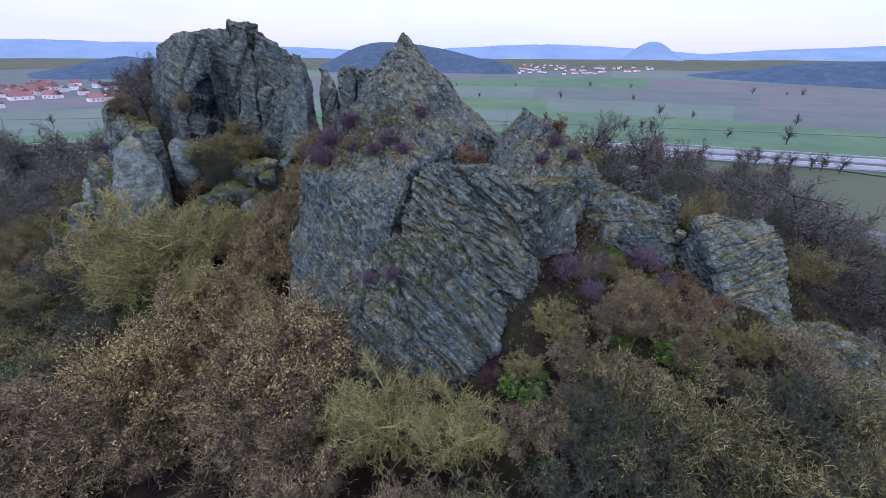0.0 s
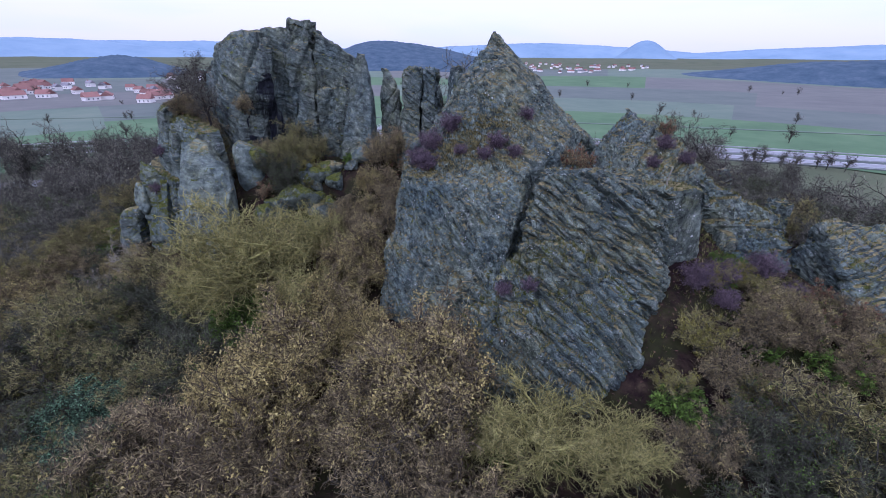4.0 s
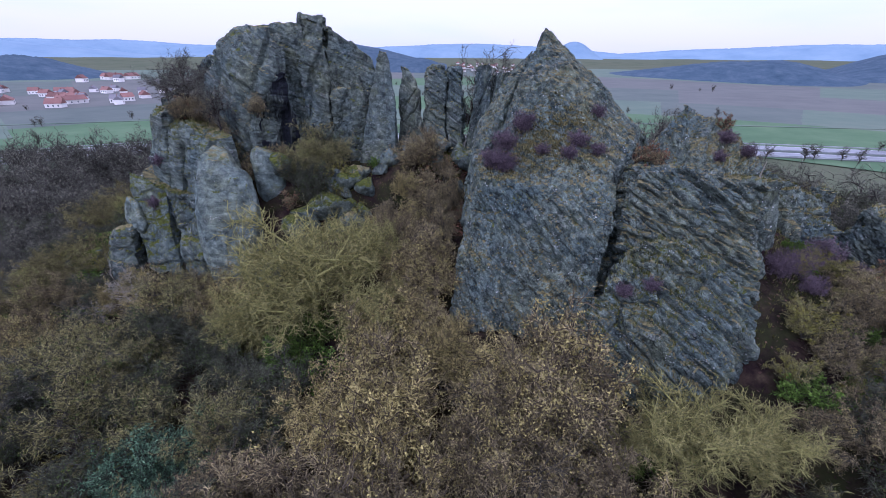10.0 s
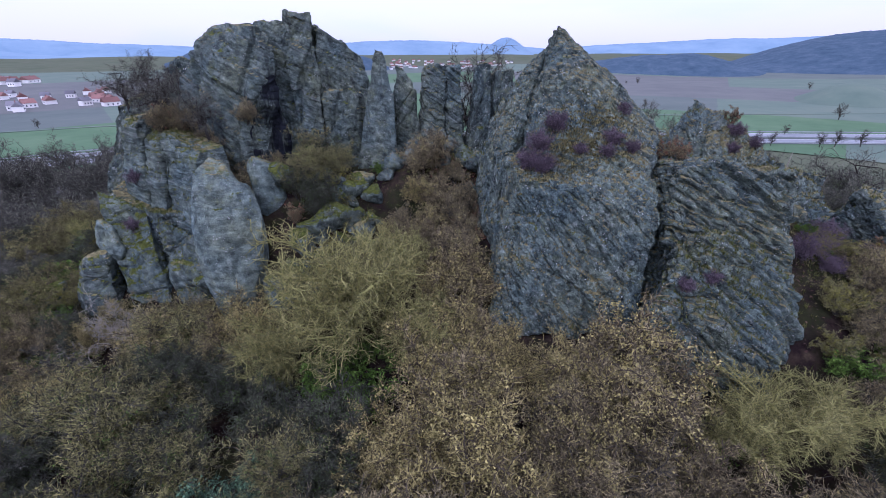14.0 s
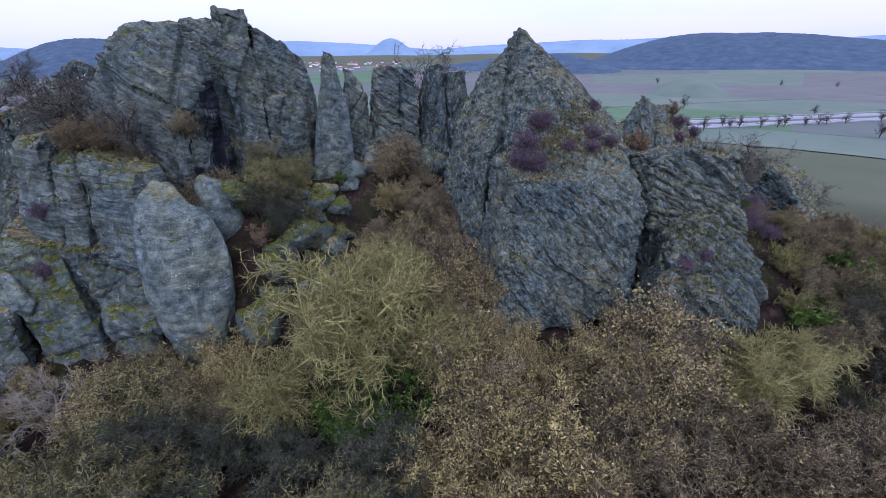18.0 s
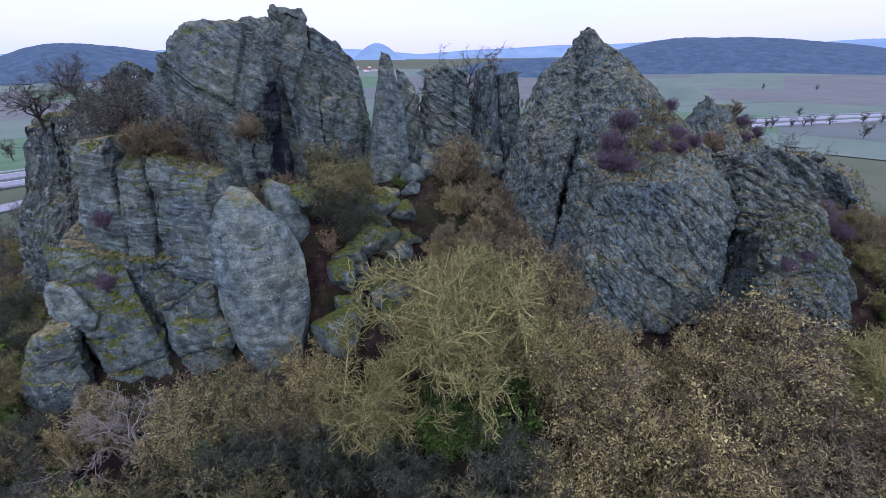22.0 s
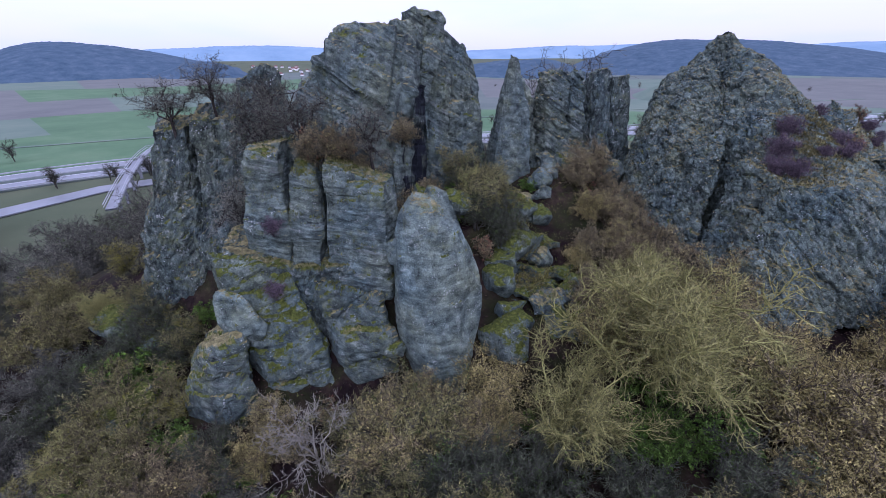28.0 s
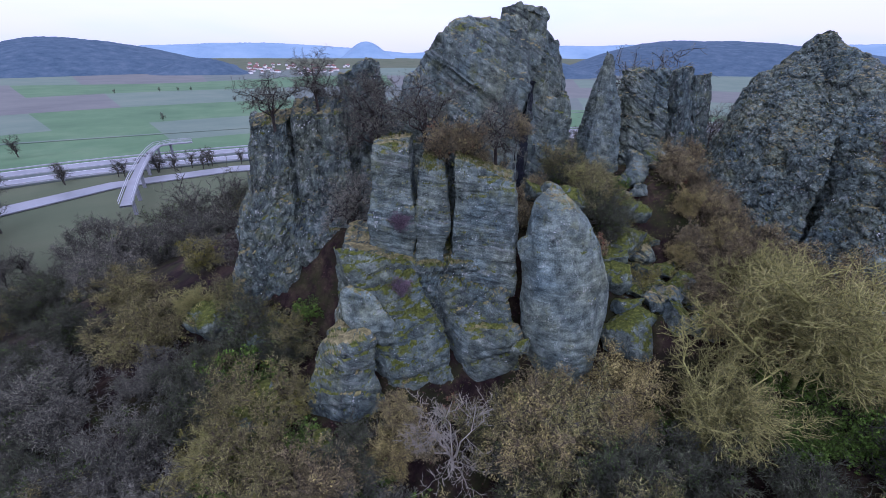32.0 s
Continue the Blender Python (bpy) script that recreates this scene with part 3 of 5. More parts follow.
crag("rock_tooth", [[(-4.5, 26.1, 8.0), (-3.2, 25.6, 8.0), (-2.8, 28.2, 8.0), (-4, 28.6, 8.0), (-3.9, 27.0, 13.3), (-3.0, 26.8, 13.4), (-2.9, 27.8, 13.2), (-3.7, 28, 13.2)],
                    [(-3.1, 25.6, 8.0), (-2.2, 25.2, 8.0), (-0.8, 28, 8.0), (-2.7, 28.2, 8.0), (-2.85, 26.8, 13.1), (-1.8, 26.4, 13.1), (-1.3, 27.6, 12.6), (-2.8, 27.8, 12.9)]],
     M_ROCK_DARK, "dark rounded basalt tooth with moss beside the pyramid", wide=0.4, axis=(0.3, 0.3, 1), voxel=0.09, seed=37, rough=0.3, group="rock teeth in the saddle")
crag("rock_pyramid", [
    [(-1.95, 21.9, 15.15), (-1.6, 22.7, 14.6), (-2.3, 20.6, 13.6), (-4.9, 17.6, 10.5), (-5.2, 17.2, 5.0), (-3.8, 22.4, 4.0), (-3.3, 22.6, 11.6), (-2.5, 13.8, 5.0), (-2.3, 14.4, 9.0), (-1.3, 15.5, 10.0), (-4.2, 16.0, 9.8),
     (1.5, 18.7, 11.1), (3.0, 20.2, 9.9), (3.2, 21, 6), (1.5, 24.5, 8), (-2, 26, 8), (-1.9, 24.4, 12.9)],
    [(-2.3, 22.2, 14.2), (-2.3, 24.3, 13.0), (-3.6, 22.3, 12.6), (-4.7, 23.0, 10.8), (-5.6, 22.3, 4.0), (-5.6, 19.6, 4.0), (-5.5, 19.2, 9.6), (-4.2, 20.0, 11.8), (-3.4, 21.0, 4.0), (-5, 24.2, 6), (-2.4, 25.8, 7)],
    [(-5.9, 16.9, 9.9), (-5.7, 18.6, 10.2), (-4.6, 18.6, 10.6), (-4.8, 15.7, 9.6), (-1.8, 14.0, 8.6), (-1.3, 15.2, 9.8), (-5.8, 19.6, 3.6), (-7.1, 16.1, 3.6), (-4.5, 14.4, 4.2), (-2.5, 13.5, 4.4), (-2.4, 16, 4)],
], M_ROCK, "steep pyramid of broken basalt columns with a grassy ledge", axis=(0.6, -0.3, -0.75), wide=0.22, step=0.15, joint=0.055, rough=0.32, voxel=0.062, seed=50, long=1.8, fine=0.03)
crag("rock_slab", [[(-0.7, 14.5, 10.4), (0.3, 14.3, 10.5), (3.1, 13.6, 10.0), (3.4, 13.0, 7.8), (2.4, 11.6, 5.4), (0.6, 11.8, 3.0), (2.8, 12, 3.0), (3.8, 15, 3.0), (-1.4, 14.2, 8.8), (-1.7, 13.2, 5.0), (-1, 13, 3.0), (-0.4, 17.4, 10.0), (3.4, 17.4, 9.7), (4, 17, 4), (-1, 17, 4)]],
     M_SLAB, "tilted basalt slab with slanting column ends", axis=(0.8, -0.2, -0.6), wide=0.26, step=0.30, joint=0.11, rough=0.3, voxel=0.062, seed=61, long=7.0)
crag("rock_block", [[(-1.5, 12.8, 8.6), (-0.6, 12.5, 8.6), (1.2, 12.5, 7.9), (-2.5, 12.9, 7.5), (-3.8, 11.5, 5.6), (-3.9, 11.3, 2.4), (0.1, 10.2, 2.4), (0.4, 10.2, 4.6), (1.7, 10.7, 5.0), (2.1, 11.4, 6.6), (2.2, 12.6, 2.4), (-2.2, 14, 2.4), (-1.0, 13.6, 8.3), (-2.0, 11.0, 6.3)]],
     M_SLAB, "lower basalt block patched with moss and grass", axis=(0.6, -0.2, -0.75), wide=0.28, step=0.30, joint=0.10, rough=0.42, voxel=0.062, seed=66, long=5.0)
crag("rock_knoll", [[(3.4, 18.8, 12.2), (4.0, 18.7, 11.9), (4.9, 18.3, 11.3), (6.4, 16.6, 9.7), (7.4, 18.5, 8.8), (2.1, 18.6, 9.8), (2.6, 16.2, 9.3), (2.4, 20, 9), (4.4, 22, 8.4), (3, 16, 6), (7, 16, 6), (8, 20, 6), (2, 21, 6)]],
     M_ROCK, "pointed grassy knoll of shattered basalt", axis=(0.6, 0.5, 0.6), wide=0.26, step=0.24, joint=0.05, rough=0.35, voxel=0.09, seed=71, long=2.5)
crag("rock_block", [[(9.7, 14.9, 8.5), (10.6, 15.4, 8.5), (12.5, 15.2, 8.3), (12.8, 14.3, 7.6), (9.7, 14.2, 8.0), (10.7, 12.0, 4.8), (12.2, 11.9, 4.8), (13.4, 13.2, 4.6), (10.6, 11.8, 3.4), (13.5, 12, 3.4), (13.6, 17, 4), (9.8, 17, 5)]],
     M_ROCK_TOOTH, "big slanting basalt block with a mossy top above the bushes", axis=(1, 0.2, 0.35), wide=0.26, step=0.18, joint=0.06, rough=0.3, voxel=0.09, seed=75, long=6)
crag("rock_ridge", [[(12.6, 13.2, 4.9), (15.2, 13.4, 4.9), (16.6, 12.6, 4.2), (12.3, 11.2, 3.2), (15.2, 10.2, 2.8), (12.4, 9.6, 1.2), (15.8, 8.0, 0.4), (18.6, 10.4, 1.4), (18, 14, 2), (13, 15, 2.5)],
                    [(15.4, 9.2, 2.6), (17.6, 9.6, 2.6), (18.4, 7.4, 1.0), (15.6, 6.6, 0.2), (15.2, 8, -1), (19, 6, -1), (20, 10, -1), (15.4, 11, 0)]],
     M_SLAB, "stepped basalt ridge running down into the bushes", axis=(0.9, -0.1, -0.45), wide=0.28, step=0.22, joint=0.07, rough=0.4, voxel=0.10, seed=78, long=5)
crag("rock_stump", [[(9.2, 16.5, 7.0), (10.1, 16.5, 7.0), (10.2, 17.4, 7.0), (9.2, 17.4, 7.0), (9.25, 16.6, 8.7), (10.0, 16.6, 8.6), (10.0, 17.2, 8.7), (9.3, 17.2, 8.7)]],
     M_ROCK_DARK, "small stacked basalt stump on the ridge", axis=(1, 0.3, 0.1), wide=0.16, step=0.16, joint=0.05, rough=0.1, voxel=0.06, seed=81, group="stacked stumps")
crag("rock_stump", [[(9.0, 20.4, 6.0), (10.2, 20.4, 6.0), (10.2, 21.4, 6.0), (9.0, 21.4, 6.0), (9.2, 20.5, 8.9), (10.0, 20.5, 8.8), (10.0, 21.2, 8.9), (9.3, 21.2, 8.8)]],
     M_ROCK_DARK, "small stacked basalt stump on the ridge", axis=(1, 0.3, 0.1), wide=0.16, step=0.16, joint=0.05, rough=0.1, voxel=0.06, seed=83, group="stacked stumps")
crag("boulder", [[(-17.72, 23.8, 10.05), (-17.02, 24.1, 10.2), (-16.32, 23.8, 9.6), (-18.72, 22.8, 8.9), (-17.42, 21.9, 8.8), (-15.82, 22.0, 8.0), (-15.57, 23.0, 7.4), (-15.52, 21.7, 6.4), (-18.72, 22.3, 4.6), (-17.82, 20.9, 4.8), (-16.12, 21.0, 4.6), (-17.62, 21.1, 2.4), (-16.82, 21.2, 2.2), (-16.42, 23, 2.2), (-18.02, 23.8, 2.2)]],
     M_ROCK_PALE, "large smooth pale-grey rounded boulder standing upright", axis=(0.2, 0.2, 1), wide=1.3, step=0.04, joint=0.015, rough=0.22, voxel=0.075, seed=91, round_off=1, fine=0.015, strata=((0.1, 0.15, 1), 0.35, 0.03))
crag("boulder", [[(-16.2, 24.4, 9.5), (-15.4, 24.5, 9.5), (-14.9, 24.7, 8.9), (-14.8, 24.4, 7.4), (-15.3, 23.9, 7.4), (-16.2, 23.9, 8.2), (-16.0, 25.8, 9.1), (-15.0, 25.8, 8.5), (-16, 24.4, 5.6), (-14.5, 24.6, 5.6), (-15, 26, 5.6)]],
     M_ROCK_PALE, "smooth grey boulder leaning behind the tall one", axis=(0.3, -0.2, 1), wide=0.9, step=0.05, joint=0.02, rough=0.15, voxel=0.08, seed=95, round_off=1, fine=0.02)


def upright(u0, u1, foot, top0, top1, deep=1.5, lean=0.5):
    """An upright block in the row of split blocks: from u0 to u1 along the row."""
    o, u, n = Vector((-22.45, 27.1, 0)), Vector((0.77, -0.64, 0)), Vector((0.64, 0.77, 0))
    out = []
    for k, z in ((u0, foot), (u1, foot)):
        out += [o + u * k + Vector((0, 0, z)), o + u * k + n * deep + Vector((0, 0, z))]
    for k, z in ((u0 + 0.1, top0), (u1 - 0.1, top1)):
        out += [o + u * k + n * lean * 0.55 + Vector((0, 0, z - 0.5)), o + u * k + n * lean + Vector((0, 0, z)), o + u * k + n * deep + Vector((0, 0, z))]
    return [tuple(v) for v in out]


crag("split_rock", [upright(-0.1, 1.5, 6.4, 11.25, 11.4, 1.9, 1.1), upright(1.62, 2.7, 6.6, 10.8, 10.7, 2.0, 1.2), upright(2.82, 5.25, 5.8, 10.8, 10.0, 2.1, 0.8)],
     M_ROCK_LAYER, "three upright grey basalt blocks split by dark cracks", axis=(0.7, -0.6, 0.25), wide=0.9, step=0.06, joint=0.03, rough=0.3, voxel=0.075, seed=101, long=3, strata=((0.12, -0.1, 1), 0.3, 0.035))
crag("rock_chock", [[(-18.6, 23.2, 7.2), (-17.9, 22.6, 7.3), (-17.7, 23.2, 7.4), (-18.5, 23.9, 7.4), (-18.6, 23.1, 8.3), (-18.0, 22.7, 8.4), (-17.8, 23.3, 8.4), (-18.5, 23.8, 8.4)]],
     M_ROCK_PALE, "small chockstone wedged between block and boulder", wide=0.6, step=0.05, joint=0.02, rough=0.1, voxel=0.06, seed=104, round_off=1)
crag("rock_buttress", [
    [(-26.2, 26.0, 0.2), (-24.8, 24.2, 0.0), (-23.4, 24.2, 0.2), (-23.6, 27, 0.4), (-25.3, 26.4, 4.0), (-24.4, 25.5, 4.7), (-23.5, 25.4, 5.0), (-24, 27.2, 5.0)],
    [(-23.8, 27.4, 7.9), (-21.4, 26.0, 7.2), (-23.2, 25.8, 5.6), (-21.0, 24.5, 5.2), (-20.7, 23.6, 1.0), (-22.9, 24.2, 0.6), (-23.8, 28, 0.6), (-19.8, 25.5, 0.8)],
    [(-20.8, 25.2, 6.7), (-18.9, 23.8, 6.2), (-20.2, 23.9, 4.6), (-18.8, 22.9, 4.4), (-20.0, 22.8, 0.4), (-18.6, 22.2, 0.4), (-18.2, 24.4, 0.4), (-20.4, 25.4, 0.4)],
    [(-24.7, 27.2, 0.0), (-18.6, 23.2, 0.0), (-18.4, 26, 0.0), (-23, 29, 0.0), (-23.5, 27.2, 7.3), (-18.7, 24.2, 6.7), (-18.5, 26, 7.2), (-22.6, 28.6, 8.2)],
], [M_ROCK_FOOT, M_ROCK_MOSSY, M_ROCK_FOOT, M_ROCK_DARK], "mossy stepped rock foot below the upright blocks", axis=(0.6, -0.7, 0.4), wide=0.6, step=0.16, joint=0.05, rough=0.4, voxel=0.09, seed=111, long=3)
crag("rock_ridge", [[(5.9, 16.0, 9.7), (7.4, 15.9, 9.0), (9.2, 16.0, 8.2), (9.1, 17.8, 8.2), (6.4, 18.8, 9.0), (6.0, 15.2, 6.4), (9.4, 15.0, 6.2), (9.6, 18.6, 6), (6, 19, 6)]],
     M_SLAB, "low slanting basalt ridge with thin grass", axis=(1, 0.3, -0.3), wide=0.26, step=0.2, joint=0.06, rough=0.3, voxel=0.09, seed=73, long=5)
crag("rock_block", [[(3.2, 14.3, 9.9), (4.8, 14.5, 9.8), (4.9, 16.9, 9.5), (3.3, 17, 9.6), (3.4, 13.9, 5.5), (5.2, 14.1, 5.5), (5.3, 17, 6), (3.4, 17, 6)]],
     M_ROCK_DARK, "square grass-topped basalt block beside the slab", axis=(0.1, 0.1, 1), wide=0.5, step=0.1, joint=0.05, rough=0.2, voxel=0.09, seed=69, long=3)
crag("boulder", [[(-23.9, 26.8, 6.9), (-23.2, 26.1, 6.9), (-22.5, 25.2, 6.1), (-22.4, 25.0, 5.0), (-23.3, 25.2, 4.4), (-24.4, 26.0, 4.9), (-24.5, 26.5, 6.0), (-23.2, 27, 5)]],
     M_ROCK_PALE, "grey wedge-shaped boulder resting on the mossy foot", axis=(0.6, -0.7, 0.4), wide=0.8, step=0.06, joint=0.02, rough=0.14, voxel=0.07, seed=115, round_off=1)
crag("rock_wall", [
    [(-27.0, 34.0, 2.0), (-24.2, 31.2, 2.0), (-22.4, 33, 3.0), (-25, 37, 2.0), (-24.6, 34.8, 11.2), (-23.2, 33.4, 11.4), (-22.4, 34.6, 11.8), (-24, 36, 11.4), (-25.6, 33.4, 7.5)],
    [(-24.4, 31.4, 2.0), (-21.6, 29.6, 3.0), (-20.2, 31.5, 4.0), (-23, 36, 4.0), (-23.0, 33.2, 11.6), (-21.2, 31.8, 11.8), (-20.6, 33, 12.2), (-22.3, 34.6, 12.0)],
    [(-21.8, 30.8, 3.0), (-19.4, 30.0, 5.0), (-18, 33, 5.0), (-21, 36, 4.0), (-20.9, 32.6, 13.2), (-19.3, 32.0, 13.7), (-18.6, 33.4, 13.4), (-20.4, 34.2, 13.2)],
], M_ROCK_DARK, "leaning dark basalt wall with white lichen and moss caps", axis=(0.5, 0.6, 0.7), wide=0.32, step=0.16, joint=0.05, rough=0.5, voxel=0.10, seed=121, long=4)

from mathutils.bvhtree import BVHTree

bpy.context.view_layer.update()
vv, ff, base = [], [], 0
for top in ROCKS:
    for ob in (top, *top.children_recursive):
        if ob.type == "MESH":
            me, m = ob.data, np.array(ob.matrix_world)
            me.calc_loop_triangles()
            co, tri = np.empty(len(me.vertices) * 3, np.float32), np.empty(len(me.loop_triangles) * 3, np.int32)
            me.vertices.foreach_get("co", co)
            me.loop_triangles.foreach_get("vertices", tri)
            vv.append(co.reshape(-1, 3) @ m[:3, :3].T + m[:3, 3])
            ff.append(tri.reshape(-1, 3) + base)
            base += len(me.vertices)
rock_tree = BVHTree.FromPolygons(np.concatenate(vv).tolist(), np.concatenate(ff).tolist(), all_triangles=True)


def rock_top(x, y):
    hit = rock_tree.ray_cast(Vector((x, y, 40)), Vector((0, 0, -1)))
    return hit[0].z if hit[0] is not None else -99.0


# ---- loose stones in the gully and under the rocks ----
def boulder(name, x, y, size, material, seed, label, squash=0.75, sink=0.3):
    rs = np.random.RandomState(seed)
    pts = rs.normal(size=(14, 3))
    pts /= np.linalg.norm(pts, axis=1)[:, None]
    pts *= np.array([1.0, rs.uniform(0.65, 0.95), squash]) * size * rs.uniform(0.85, 1.1, (14, 1))
    z = max(float(ground_height(x, y)), min(rock_top(x, y), float(ground_height(x, y)) + 1.0))
    ob = new(name, rock_mesh(name, [tuple(p) for p in pts], material, wide=0.4, step=0.05, joint=0.03, rough=0.3, voxel=max(0.05, size * 0.07), seed=seed, round_off=0, fine=0.03))
    ob.location = (x, y, z + size * squash * (1 - sink) * 0.55)
    ob.rotation_euler = (0, 0, rs.uniform(0, 6))
    return tagged(ob, label, "boulder", "fallen boulders in the gully")


for n, (x, y, s) in enumerate([(-13.4, 20.2, 0.75), (-12.6, 20.9, 0.6), (-12.9, 19.4, 0.8), (-11.9, 21.9, 0.55), (-12.2, 22.8, 0.7), (-11.3, 23.2, 0.5), (-10.7, 22.2, 0.6), (-10.5, 24.2, 0.55),
                               (-11.4, 24.6, 0.6), (-9.6, 24.8, 0.5), (-13.4, 22.0, 0.5), (-10.0, 21.2, 0.45), (-12.0, 20.0, 0.45), (-9.0, 25.6, 0.45), (-11.8, 24.2, 0.7), (-12.6, 23.5, 0.75), (-13.6, 23.0, 0.7), (-10.9, 25.0, 0.6), (-10.6, 23.4, 0.55), (-14.6, 20.6, 0.75), (-11.3, 21.0, 0.6), (-13.0, 21.2, 0.6), (-15.0, 20.9, 0.8), (-14.2, 21.5, 0.7), (-14.0, 22.6, 0.7), (-13.2, 22.3, 0.55), (-12.4, 21.8, 0.6), (-11.9, 20.6, 0.6), (-11.7, 23.6, 0.75), (-12.0, 24.8, 0.55)]):
    mossy = n % 4 != 1
    boulder("boulder", x, y, s * 1.5, M_ROCK_MOSSY if mossy else M_ROCK_WALL, 300 + n, "moss-capped fallen boulder in the gully" if mossy else "bare grey fallen boulder in the gully")
for n, (x, y, s) in enumerate([(-7.7, 26.3, 0.85), (-7.0, 25.8, 0.7), (-6.2, 26.2, 0.9), (-5.2, 25.4, 0.8), (-4.6, 24.6, 0.7), (-5.4, 23.4, 0.55), (-8.3, 25.7, 0.45), (-4.2, 25.6, 0.7), (-6.6, 24.6, 0.45)]):
    boulder("boulder", x, y, s * 1.2, M_ROCK_MOSSY if n % 2 else M_ROCK_WALL, 330 + n, "grey lichen-spotted block fallen below the saddle" if n % 2 == 0 else "moss-capped block fallen below the saddle")
for n, (x, y, s) in enumerate([(-15.6, 25.4, 1.0), (-14.9, 24.6, 0.8), (-25.9, 30.4, 0.8), (-27.8, 33.8, 1.3), (-25.8, 24.6, 0.9), (-27.4, 26.8, 1.5), (-26.4, 31.0, 1.2), (-27.9, 24.6, 1.0), (-18.8, 22.7, 0.6)]):
    boulder("boulder", x, y, s, M_ROCK_MOSSY, 350 + n, "moss-covered boulder among the bushes")
for n, (x, y, s) in enumerate([(5.2, 15.6, 0.7), (6.6, 15.4, 0.6), (11.2, 18.6, 0.6), (13.6, 10.0, 0.5), (9.4, 11.4, 0.4)]):
    boulder("boulder", x, y, s, M_ROCK_DARK, 370 + n, "dark basalt boulder at the ridge foot")


# ---- the distance: fields, road, villages, hills ----
# field colours, muted and cooled a little in the paint to suggest haze
M_FIELD_GREEN = simple_material("field_green", [(0.3, (0.070, 0.118, 0.062)), (0.5, (0.085, 0.142, 0.072)), (0.7, (0.11, 0.165, 0.088))], 0.03)
M_FIELD_PALE = simple_material("field_pale", [(0.3, (0.096, 0.132, 0.100)), (0.5, (0.114, 0.150, 0.112)), (0.7, (0.135, 0.165, 0.122))], 0.03)
M_FIELD_BROWN = simple_material("field_brown", [(0.3, (0.104, 0.108, 0.100)), (0.5, (0.122, 0.126, 0.114)), (0.7, (0.140, 0.143, 0.126))], 0.03)
M_FIELD_DULL = simple_material("field_dull", [(0.3, (0.086, 0.106, 0.092)), (0.5, (0.104, 0.124, 0.107)), (0.7, (0.122, 0.138, 0.117))], 0.03)
# dark wood tone with a blue haze tint mixed into the colour
M_WOODS_HAZE = simple_material("far_woods_haze", [(0.3, (0.035, 0.06, 0.085)), (0.5, (0.055, 0.085, 0.115)), (0.7, (0.085, 0.115, 0.145))], 0.05, 1.0, 10)
# pale blue stands in for air haze, painted into the ridge colour
M_RIDGE_HAZE = simple_material("far_ridge_haze", [(0.3, (0.15, 0.225, 0.30)), (0.5, (0.18, 0.26, 0.335)), (0.7, (0.21, 0.29, 0.36))], 0.004, 1.0, 4)
M_ROAD = simple_material("wet_asphalt", [(0.3, (0.13, 0.14, 0.15)), (0.5, (0.18, 0.19, 0.20)), (0.7, (0.23, 0.24, 0.25))], 0.05, 0.35)
M_WHITE = simple_material("white_paint", [(0.3, (0.70, 0.71, 0.70)), (0.7, (0.82, 0.82, 0.80))], 0.5, 0.7)
M_STEEL = simple_material("galvanised_steel", [(0.3, (0.28, 0.30, 0.31)), (0.7, (0.40, 0.41, 0.42))], 1.0, 0.45, 4, 0, 0, 0.3)
M_ROOF = two_tone("roof_tiles_red", (0.15, 0.085, 0.075), (0.23, 0.13, 0.11), 0.05, 0.9, 0.25)
M_ROOF_GREY = two_tone("roof_tiles_grey", (0.12, 0.12, 0.13), (0.22, 0.21, 0.22), 0.05, 0.9, 0.25)
M_PLASTER = two_tone("house_plaster", (0.62, 0.60, 0.56), (0.80, 0.79, 0.76), 0.05, 0.9, 0.15)
M_GLASSDARK = simple_material("window_glass", [(0.3, (0.03, 0.035, 0.045)), (0.7, (0.06, 0.07, 0.08))], 0.5, 0.15)


def sector(name, a0, a1, r0, r1, material, lift, label):
    """A field between two bearings and two distances, laid on the ground."""
    na, nr = max(2, int((a1 - a0) / 1.5) + 1), max(2, int((r1 - r0) / 25) + 1)
    az, rr = np.meshgrid(np.radians(np.linspace(a0, a1, na)), np.linspace(r0, r1, nr))
    x, y = rr * np.sin(az), rr * np.cos(az)
    z = ground_height(x, y) + lift
    v = np.stack([x.ravel(), y.ravel(), z.ravel()], 1)
    i = np.arange(na * nr).reshape(nr, na)
    f = np.stack([i[:-1, :-1], i[:-1, 1:], i[1:, 1:], i[1:, :-1]], -1).reshape(-1, 4)
    ob = link_mesh(name, v.tolist(), f.tolist(), material)
    return tagged(ob, label, "field", kind="structure")


rng = random.Random(4)
LOOKS = [(M_FIELD_GREEN, "bright green winter crop field"), (M_FIELD_PALE, "pale green meadow"), (M_FIELD_BROWN, "brown ploughed field"), (M_FIELD_DULL, "dull olive fallow field")]
rings = [(188, 232, (6, 1, 0, 0)), (232, 300, (5, 2, 0, 1)), (300, 395, (1, 2, 2, 2)), (395, 540, (0, 1, 4, 2)), (540, 760, (1, 2, 2, 3)), (760, 1150, (1, 3, 1, 3))]
for n, (r0, r1, odds) in enumerate(rings):
    a = -78.0
    while a < 84:
        w = rng.uniform(9, 26)
        m, lab = rng.choices(LOOKS, odds)[0]
        sector("field", a, a + w + 0.15, r0, r1 + rng.uniform(0, 8), m, 0.3 + 0.05 * rng.random() + 0.04 * n, lab)
        a += w
sector("field", 33, 52, 92, 124, M_FIELD_BROWN, 0.25, "brown ploughed field below the rocks")
sector("field", 50, 66, 64, 108, M_FIELD_GREEN, 0.3, "green meadow strip below the rocks")
sector("field", -62, -36, 190, 268, M_FIELD_GREEN, 0.5, "bright green field before the village")


